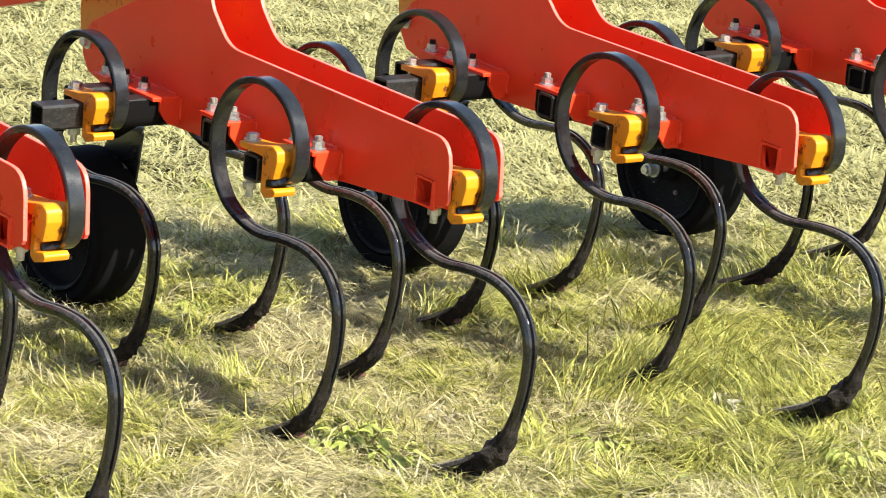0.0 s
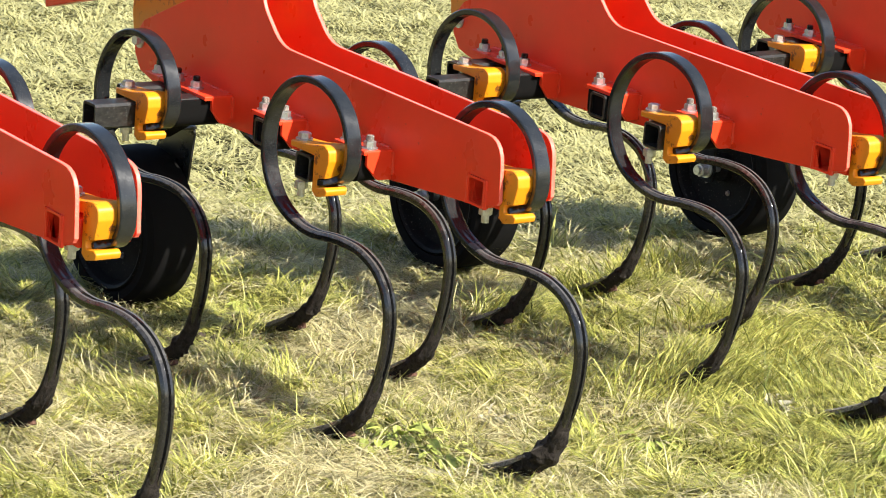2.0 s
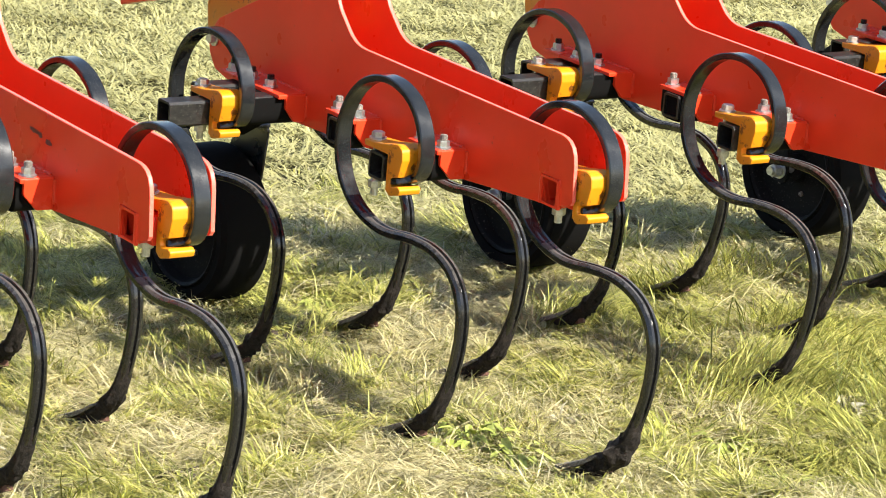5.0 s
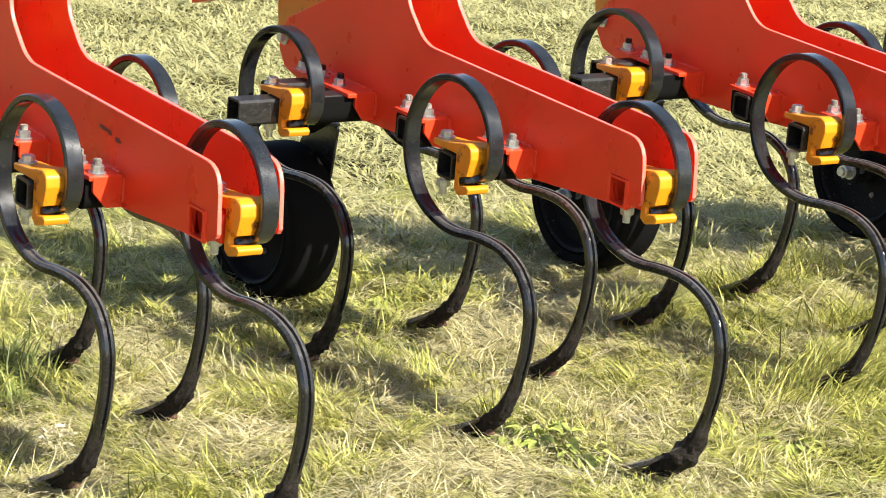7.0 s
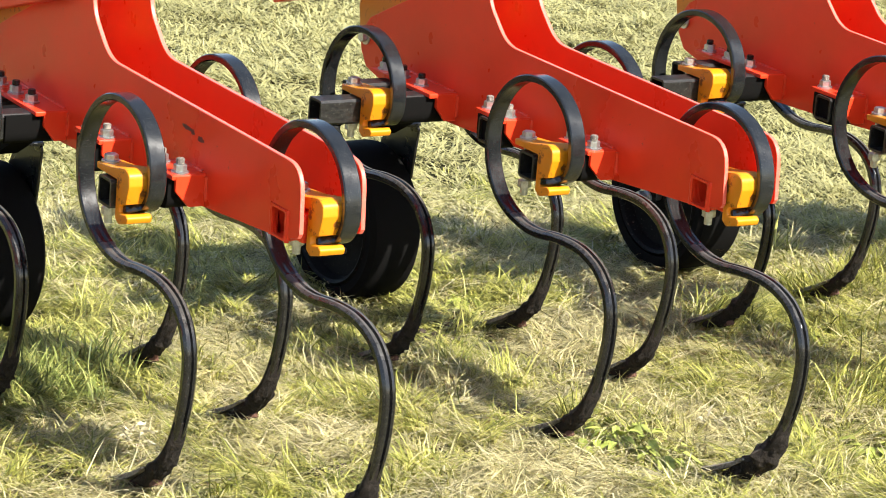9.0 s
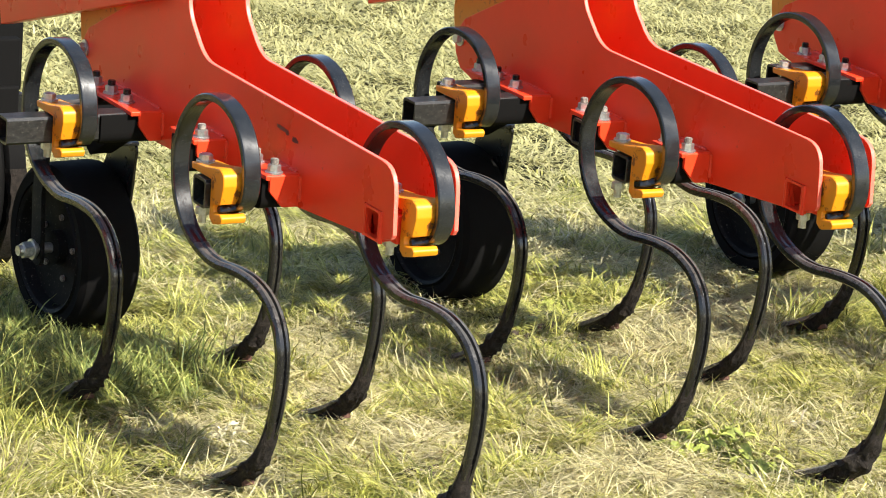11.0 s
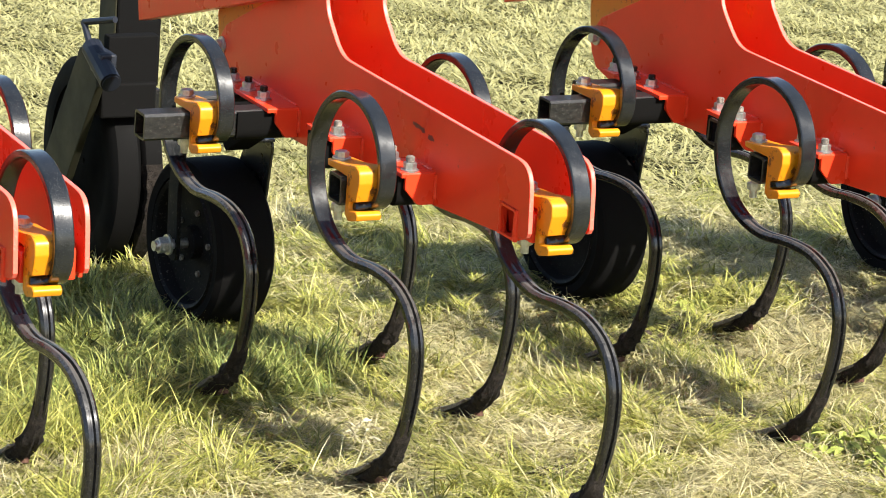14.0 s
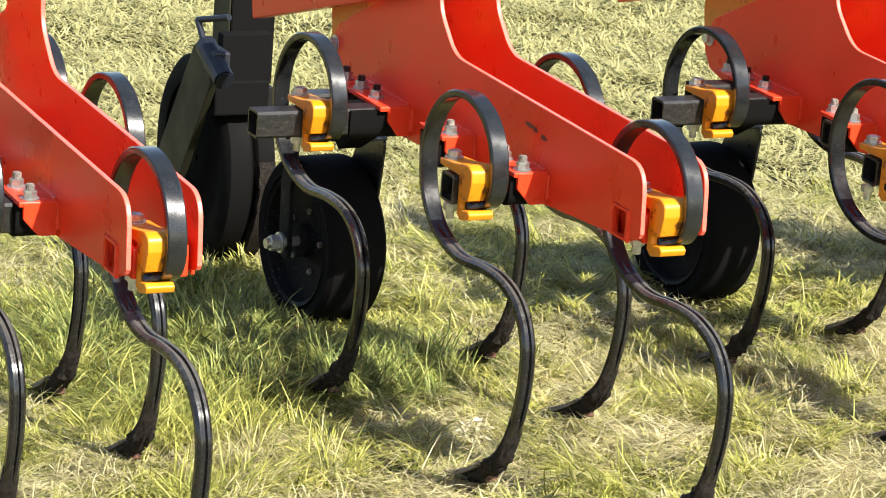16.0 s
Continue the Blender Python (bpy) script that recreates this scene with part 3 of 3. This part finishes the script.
def scuff(parent):
    """Two dark rubbed marks on the paint of one side plate."""
    own = bmesh.new()
    for y, z, sy, sz, seed in ((0.290, 0.487, 0.014, 0.0035, 1), (0.270, 0.485, 0.007, 0.004, 2), (0.243, 0.480, 0.010, 0.004, 3)):
        ring = []
        for i in range(18):
            t = 2 * math.pi * i / 18
            k = 1 + 0.5 * noise.noise((math.cos(t) * 2, math.sin(t) * 2, seed * 7))
            ring.append(own.verts.new((LEFT - 0.0006, y + sy * k * math.cos(t), z + sz * k * math.sin(t) + 0.05 * sy * k * math.cos(t))))
        own.faces.new(ring)
    part("scuff_mark", own, SCUFF, parent, "dark rubbed mark on the paint")


scuff(first)


# ---- support wheel standing beyond ----
def support_wheel():
    root = new("support_wheel")
    root.matrix_basis = LEVEL @ pose(0.135, 0.244, -0.106) @ Matrix.Scale(1.068, 4)
    cx, cy, cz, r, w = -0.145, 1.32, 0.168, 0.182, 0.026
    tyre = [(-w, r - 0.045), (-w - 0.002, r - 0.014), (-w + 0.008, r), (w - 0.008, r), (w + 0.002, r - 0.014), (w, r - 0.045)]
    part("tyre", lathe(tyre, (cx, cy, cz), 56), RUBBER, root, "black rubber tyre")
    rim = [(-w + 0.004, r - 0.047), (-w + 0.012, r - 0.055), (-w + 0.012, 0.005), (w - 0.01, 0.005), (w - 0.01, r - 0.047)]
    part("rim", lathe(rim, (cx, cy, cz)), RUBBER, root)
    muddy = [(0.028, 0.10), (0.028, r - 0.012), (0.034, r - 0.004), (0.062, r - 0.004), (0.066, r - 0.012), (0.066, 0.10)]
    outer = part("outer_tyre", lathe(muddy, (cx, cy, cz), 56), RUBBER, root, "black rubber tyre")
    cake = lathe([(0.030, r - 0.012), (0.033, r + 0.003), (0.062, r + 0.003), (0.065, r - 0.012)], (cx, cy, cz), 90)
    bmesh.ops.delete(cake, geom=[v for v in cake.verts if not (v.co.y < cy - 0.05 and v.co.z < cz + 0.045)], context="VERTS")
    for v in cake.verts:
        v.co += noise.noise_vector(v.co * 60) * 0.004
    part("mud", cake, MUD, outer, "dry mud caked on the tread")
    # black stands in for shade on the post's front; a plate keeps its olive side
    part("post", box((-0.117, 1.30, 0.30), (-0.035, 1.378, 1.2), 0.004), RUBBER, root, "square steel post, painted black for the shade on it")
    part("post_cover", box((-0.121, 1.302, 0.36), (-0.1172, 1.376, 1.2), 0.001), OLIVE, root, "dark olive side plate")
    own = box((-0.184, 1.158, 0.292), (-0.095, 1.184, 0.425), 0.003)
    own = box((-0.196, 1.150, 0.286), (-0.098, 1.186, 0.346), 0.004, own)
    part("post_foot", own, RUBBER, root, "matt black mounting plate over the tyre")
    part("fork", box((-0.128, 1.28, 0.17), (-0.038, 1.38, 0.301), 0.004), BLACK, root)
    part("wheel_arm", slab([(1.133, 0.347), (1.150, 0.385), (1.205, 0.402), (1.222, 0.393), (1.363, 0.186), (1.44, 0.07), (1.33, 0.05), (1.251, 0.17)], -0.212, -0.198, 0.002), OLIVE, root, "dark olive flat steel arm")
    own = rod((-0.218, 1.150, 0.412), (-0.218, 1.050, 0.372), 0.018, 14, None, 0.003)
    own = box((-0.226, 1.085, 0.375), (-0.196, 1.135, 0.412), 0.004, own)
    part("lever_block", own, NAVY, root)
    own = rod((-0.195, 1.106, 0.466), (-0.222, 1.180, 0.446), 0.0055)
    own = rod((-0.222, 1.180, 0.446), (-0.222, 1.134, 0.404), 0.0055, 12, own)
    part("lever", own, NAVY, root, "bent dark blue lever")
    return tagged(root, "black support wheel on an upright steel post", "wheel")


support_wheel()


# ---- grass ----
CLODS = [(0.83, 0.95, 0.022), (0.7, 0.85, 0.025), (1.3, 0.82, 0.02), (0.66, 0.8, 0.022), (0.83, 0.96, 0.022), (0.16, 0.16, 0.025), (-0.24, 0.79, 0.02), (0.59, 0.26, 0.03), (0.57, 0.28, 0.02), (-0.19, 0.34, 0.025), (0.79, 0.88, 0.03), (0.56, 0.31, 0.028), (0.62, 0.36, 0.03), (1.36, 0.74, 0.022)]
CLUMPS = [(1.37, 0.22, 0.05), (1.29, 0.18, 0.06), (1.20, 0.14, 0.06), (1.66, 0.86, 0.04), (2.08, 0.70, 0.05), (1.42, 0.10, 0.07), (1.55, 0.30, 0.06), (-0.52, 0.52, 0.05), (-0.44, 0.50, 0.06),
          (1.55, 0.84, 0.035), (1.57, 0.50, 0.035), (1.36, 0.27, 0.035), (1.26, 0.72, 0.035), (-0.50, 0.88, 0.05), (1.82, 0.93, 0.05), (-0.34, 0.66, 0.06)]
WEEDS = [(0.63, 0.15, 0.05), (0.66, 0.1, 0.05), (0.68, 0.04, 0.04), (1.3, -0.32, 0.05), (0.98, -0.26, 0.04), (0.92, 1.02, 0.025), (0.69, 0.19, 0.04), (0.36, 1.46, 0.025), (0.08, 0.96, 0.025), (1.02, -0.04, 0.035)]


def field(x, y, seed, size):
    """A smooth random field of about -1 to 1 with forms of that size in metres."""
    rng = np.random.default_rng(seed)
    out = 0
    for _ in range(7):
        t, k, p = rng.uniform(0, 2 * np.pi), rng.uniform(0.6, 1.8) * 2 * np.pi / (2 * size), rng.uniform(0, 6.28)
        out = out + np.sin(k * (x * np.cos(t) + y * np.sin(t)) + p)
    return out / 2.6


def lush(x, y):
    """Where the sward is greener (above 0) or lies under more hay (below 0)."""
    out = 0
    for px, py, size, much in ((-0.05, 0.65, 0.32, 0.5), (1.6, 0.78, 0.35, -0.4), (-0.32, 1.00, 0.28, 1.7), (0.02, 1.15, 0.14, 0.8), (0.76, 1.18, 0.14, 0.8), (1.45, 1.16, 0.14, 0.8), (0.55, 1.30, 0.25, 0.8), (0.60, 0.56, 0.14, 1.0), (0.78, 1.00, 0.10, 0.7), (0.0, 0.58, 0.12, 0.7), (1.30, 0.05, 0.35, 1.1), (1.75, 0.40, 0.35, 0.9), (2.2, 0.8, 0.3, 0.7),
                               (1.40, 0.66, 0.15, 0.7), (0.87, 0.35, 0.22, -0.9), (1.15, 0.72, 0.20, -0.8), (0.38, 0.62, 0.14, -0.6), (1.15, 1.25, 0.2, -0.6), (-0.12, 0.36, 0.15, -0.7), (0.3, 0.1, 0.25, -0.5), (0.20, 1.15, 0.12, -0.5), (1.51, 1.07, 0.16, -0.7), (1.78, 1.07, 0.16, -0.7), (1.97, 0.94, 0.16, -0.7)):
        out = out + much * np.exp(-((x - px) ** 2 + (y - py) ** 2) / (2 * size ** 2))
    return out


def pressed(x, y):
    """How far the sward is pressed down before the gauge wheels, from 0 to 1."""
    out = 0
    for dx, dy, _ in [(0.0, 0.0, 0.0)] + OFFSETS:
        out = out + np.exp(-((x - dx - 0.02) / 0.11) ** 2 - ((y - dy - 1.02) / 0.16) ** 2)
    return np.minimum(out, 1)


def blades(name, mat, count, seed, long, wide, lean, label, thick=0.0, swath=0.0, steps=2, wild=0.8, gather=0, spread=0.03, reach=(3.4, 6.3), pocket=0.55, spots=()):
    """Many thin bent blades in one mesh; lean 0 stands, 1.57 lies. thick: how far they gather in patches; swath: how far they lie one way."""
    rng = np.random.default_rng(seed)
    d = np.sqrt(rng.uniform(reach[0] ** 2, reach[1] ** 2, count * 5)) + rng.normal(0, 0.22, count * 5)
    a = np.radians(rng.uniform(13.5, 49, len(d)))
    x, y = -2.0 + d * np.sin(a), -3.6 + d * np.cos(a)
    chance = np.clip((4.8 / d) ** 0.8, 0.2, 1) * np.clip(0.55 + thick * (field(x, y, 77, 0.22) + lush(x, y)), 0.06, 1)
    chance = chance * np.clip(0.62 + pocket * (field(x, y, 91, 0.045) + 0.6 * field(x, y, 92, 0.10)), 0.05, 1)
    if spots:
        chance = chance * np.minimum(sum(np.exp(-((x - px) ** 2 + (y - py) ** 2) / (2 * size ** 2)) for px, py, size in spots), 1)
    keep = np.nonzero(rng.random(len(d)) < chance)[0][:count]
    x, y, d = x[keep], y[keep], d[keep]
    n = len(x)
    fan = rng.normal(0, 1, n)
    if gather:
        tuft = np.arange(n) // gather * gather
        x, y, d = x[tuft] + rng.normal(0, spread, n), y[tuft] + rng.normal(0, spread, n), d[tuft]
    z = np.array([ground_z(p, q) for p, q in zip(x, y)]) + 0.008 * np.clip(field(x, y, 91, 0.045) + 0.6 * field(x, y, 92, 0.10), -0.3, 1.5)
    length = rng.uniform(*long, n) * (1 - 0.6 * pressed(x, y))
    width = rng.uniform(*wide, n) * np.clip(d / 5, 1, 1.7)
    turn = rng.uniform(0, 2 * np.pi, n) * (1 - swath) + swath * 4.5 * field(x, y, 5, 0.25)
    tilt = np.clip(rng.normal(lean[0], lean[1], n), 0.03, 1.52)
    if gather:
        turn = turn[tuft] + fan * 0.30
        tilt = np.clip(tilt[tuft] + rng.normal(0, 0.22, n), 0.03, 1.54)
    bend = rng.uniform(0.2, 1.1, n)
    curl = rng.normal(0, wild, n)
    face = turn + np.pi / 2 + rng.normal(0, 0.5, n)
    sx, sy = np.cos(face) * width / 2, np.sin(face) * width / 2
    lift = rng.uniform(0.0, 0.03, n) * (tilt / 1.57) ** 2
    pts = []
    px, py, pz = x.copy(), y.copy(), z + lift
    part_of = 1.0 / steps
    for k in range(steps + 1):
        if k:
            t = np.minimum(tilt + bend * (k - 1) * 1.6 * part_of, 1.85)
            way = turn + curl * (k - 1) * part_of
            px, py, pz = px + np.cos(way) * np.sin(t) * length * part_of, py + np.sin(way) * np.sin(t) * length * part_of, pz + np.cos(t) * length * part_of
            pz = np.maximum(pz, z + 0.002)
        w = (1.0, 0.95, 0.8, 0.6)[k] if k < steps else 0.0
        pts += [np.stack([px - sx * w, py - sy * w, pz], 1), np.stack([px + sx * w, py + sy * w, pz], 1)] if w else [np.stack([px, py, pz], 1)]
    each = 2 * steps + 1
    co = np.stack(pts, 1).reshape(-1, 3).astype(np.float32)
    me = bpy.data.meshes.new(name)
    me.vertices.add(each * n)
    me.vertices.foreach_set("co", co.ravel())
    base = each * np.arange(n)[:, None]
    faces = [[2 * k, 2 * k + 1, 2 * k + 3, 2 * k + 2] for k in range(steps - 1)] + [[2 * steps - 2, 2 * steps - 1, 2 * steps]]
    loops = np.concatenate([base + f for f in faces], 1).ravel().astype(np.int32)
    me.loops.add(len(loops))
    me.loops.foreach_set("vertex_index", loops)
    me.polygons.add(steps * n)
    me.polygons.foreach_set("loop_start", ((4 * steps - 1) * np.arange(n)[:, None] + 4 * np.arange(steps)).ravel().astype(np.int32))
    me.update(calc_edges=True)
    me.materials.append(mat)
    return tagged(new(name, me), label, "grass", kind="stuff")


blades("grass", GREEN, 190000, 1, (0.022, 0.055), (0.0013, 0.0026), (1.12, 0.30), "short green meadow grass", 0.3, 0.2, 2, 0.6, 14, 0.016)
blades("grass_tufts", TUFT, 110000, 3, (0.04, 0.11), (0.0013, 0.0026), (1.24, 0.22), "longer green grass in loose combed tufts", 0.9, 0.3, 3, 0.5, 44, 0.018)
blades("cut_hay", HAY, 185000, 2, (0.03, 0.11), (0.0012, 0.0023), (1.34, 0.17), "pale cut grass lying on the meadow", -0.4, 0.35, 3, 0.6, 26, 0.024)
blades("straw", STRAW, 16000, 4, (0.04, 0.14), (0.0012, 0.0024), (1.36, 0.16), "dry pale straw scattered over the meadow", -0.4, 0.3, 3, 0.5)
blades("lush_grass", LUSH, 70000, 12, (0.05, 0.125), (0.0016, 0.0032), (1.02, 0.26), "long lush green grass growing by the wheel", 0.4, 0.2, 3, 0.5, 30, 0.022, (4.0, 5.25), 0.4, ((-0.33, 1.06, 0.16), (-0.12, 1.00, 0.10), (-0.34, 0.76, 0.10), (-0.06, 0.72, 0.08)))
blades("far_grass", FIELD, 270000, 6, (0.03, 0.08), (0.0019, 0.0034), (1.30, 0.18), "even pale green grass farther off", 0.2, 0.35, 2, 0.6, 16, 0.05, (6.1, 11.2), 0.15)


def far_meadow():
    """Coarser grass over the meadow all round."""
    rng = np.random.default_rng(9)
    d, a = np.sqrt(rng.uniform(0.0, 11.5 ** 2, 300000)), rng.uniform(0, 360, 300000)
    keep = ~((a > 13.5) & (a < 49) & (d > 3.45) & (d < 11.0))
    d, a = d[keep], np.radians(a[keep])
    x, y = -2.0 + d * np.sin(a), -3.6 + d * np.cos(a)
    n = len(x)
    z = np.array([ground_z(p, q) for p, q in zip(x, y)])
    way, long, wide = rng.uniform(0, 6.28, n), rng.uniform(0.06, 0.16, n), rng.uniform(0.0035, 0.007, n)
    cx, cy = np.cos(way), np.sin(way)
    one = np.stack([x - cy * wide, y + cx * wide, z], 1)
    two = np.stack([x + cy * wide, y - cx * wide, z], 1)
    tip = np.stack([x + cx * long, y + cy * long, z + rng.uniform(0.02, 0.07, n)], 1)
    me = bpy.data.meshes.new("meadow_grass")
    me.from_pydata(np.stack([one, two, tip], 1).reshape(-1, 3).tolist(), [], np.arange(3 * n).reshape(-1, 3).tolist())
    me.materials.append(FIELD)
    return tagged(new("meadow_grass", me), "coarse yellow-green grass of the wider meadow", "grass", kind="stuff")


far_meadow()


def clumps(spots):
    """Tall loose clumps of green grass that hide the tips of some shares."""
    rng = np.random.default_rng(21)
    co, faces = [], []
    for x, y, size in spots:
        lean = rng.uniform(0, 6.28)
        for _ in range(260):
            px, py = x + rng.normal(0, size), y + rng.normal(0, size)
            way, tall, wide = lean + rng.normal(0, 0.9), rng.uniform(0.035, 0.10), rng.uniform(0.0012, 0.0024)
            far, face = tall * rng.uniform(0.4, 1.7), rng.uniform(0, 6.28)
            z = ground_z(px, py)
            sx, sy = math.cos(face) * wide / 2, math.sin(face) * wide / 2
            k = len(co)
            for u, up, w in ((0.0, 0.0, 1.0), (0.3, 0.55, 1.0), (0.65, 0.85, 0.7)):
                mx, my, mz = px + math.cos(way) * far * u, py + math.sin(way) * far * u, z + tall * up
                co += [(mx - sx * w, my - sy * w, mz), (mx + sx * w, my + sy * w, mz)]
            co.append((px + math.cos(way) * far, py + math.sin(way) * far, z + tall * 0.9))
            faces += [(k, k + 1, k + 3, k + 2), (k + 2, k + 3, k + 5, k + 4), (k + 4, k + 5, k + 6)]
    me = bpy.data.meshes.new("grass_clumps")
    me.from_pydata(co, [], faces)
    me.materials.append(TUFT)
    return tagged(new("grass_clumps", me), "tall loose clumps of fresh green grass", "grass", kind="stuff")


clumps(CLUMPS)


def clods(name, spots):
    """Small lumps of dark soil turned up by the shares."""
    rng = random.Random(8)
    own = bmesh.new()
    for x, y, size in spots:
        for i in range(44):
            a, d = rng.uniform(0, 6.28), abs(rng.gauss(0, size))
            px, py = x + d * math.cos(a) * 1.5, y + d * math.sin(a)
            bit = bmesh.new()
            bmesh.ops.create_icosphere(bit, subdivisions=1, radius=rng.uniform(0.003, 0.011))
            bit.transform(Matrix.Translation((px, py, ground_z(px, py) + rng.uniform(0.004, 0.020))) @ Matrix.Diagonal((1, rng.uniform(0.6, 1), rng.uniform(0.5, 0.8), 1)))
            for v in bit.verts:
                v.co += noise.noise_vector(v.co * 90) * 0.003
            own = joined(own, bit)
    return tagged(part(name, own, EARTH), "dark crumbs of turned-up soil in the grass", "soil", kind="stuff")


clods("soil_crumbs", CLODS)


def weed(x, y, size, seed):
    """A low broad-leaved weed: a rosette of pointed leaves on short stalks."""
    rng = random.Random(seed)
    own = bmesh.new()
    z = ground_z(x, y)
    foot = [own.verts.new((0.0, 0.0, 0.0)), own.verts.new((0.002, 0.001, 0.0))]
    for i in range(rng.randint(44, 60)):
        a, up, far = rng.uniform(0, 6.28), rng.uniform(0.2, 1.1), rng.uniform(0.3, 1.0) * size
        c = Vector((math.cos(a) * far, math.sin(a) * far, far * up * 0.7 + 0.015))
        out = Vector((math.cos(a), math.sin(a), rng.uniform(-0.5, 0.4))).normalized()
        side = Vector((-math.sin(a), math.cos(a), rng.uniform(-0.3, 0.3))) * rng.uniform(0.005, 0.0085)
        long = out * rng.uniform(0.016, 0.032)
        drop = Vector((0, 0, 0.006))
        p = [c, c + long * 0.3 + side, c + long * 0.7 + side * 0.8 - drop, c + long - drop * 2, c + long * 0.7 - side * 0.8 - drop, c + long * 0.3 - side]
        v = [own.verts.new(q) for q in p]
        mid = own.verts.new(c + long * 0.5 - drop * 0.8)
        for k in range(6):
            own.faces.new((v[k], v[(k + 1) % 6], mid))
        own.faces.new((foot[0], foot[1], v[0]))
    own.transform(Matrix.Translation((x, y, z)))
    return tagged(part("weed", own, LEAF), "low green broad-leaved weed in the grass", "weed", "weeds")


for n, (x, y, size) in enumerate(WEEDS):
    weed(x, y, size, n)


def dry_clump(x, y, size, seed):
    """A tuft of bleached, crumpled dead leaves and stalks lying on the grass."""
    rng = random.Random(100 + seed)
    own = bmesh.new()
    z = ground_z(x, y) + 0.012
    for i in range(26):
        a, far = rng.uniform(0, 6.28), rng.uniform(0.1, 0.6) * size
        p = Vector((math.cos(a) * far, math.sin(a) * far, rng.uniform(0.0, 0.35) * size))
        way = Vector((math.cos(a + rng.gauss(0, 0.8)), math.sin(a + rng.gauss(0, 0.8)), rng.uniform(-0.2, 0.9))).normalized()
        side = way.cross(Vector((0, 0, 1))).normalized() * rng.uniform(0.0009, 0.0022)
        row = []
        for k in range(4):
            w = (0.5, 1.0, 0.8, 0.1)[k]
            twist = Vector((0, 0, rng.uniform(-0.003, 0.003)))
            row.append((own.verts.new(p - side * w + twist), own.verts.new(p + side * w - twist)))
            p = p + way * size * rng.uniform(0.16, 0.30)
            way = (way + Vector((rng.gauss(0, 0.25), rng.gauss(0, 0.25), -0.35))).normalized()
        for one, two in zip(row, row[1:]):
            own.faces.new((one[0], one[1], two[1], two[0]))
    own.transform(Matrix.Translation((x, y, z)))
    return tagged(part("dry_leaves", own, BLEACHED), "bleached dead leaves lying on the grass", "dead leaves", "dead leaves")


for n, (x, y, size) in enumerate(((1.34, 0.03, 0.045), (1.36, 0.06, 0.03), (0.88, 0.20, 0.035), (0.54, 0.35, 0.035), (0.58, -0.03, 0.03), (0.61, -0.02, 0.022), (-0.05, 0.40, 0.04), (-0.02, 0.44, 0.035), (0.75, 1.18, 0.03), (0.52, 0.22, 0.03))):
    dry_clump(x, y, size, n)
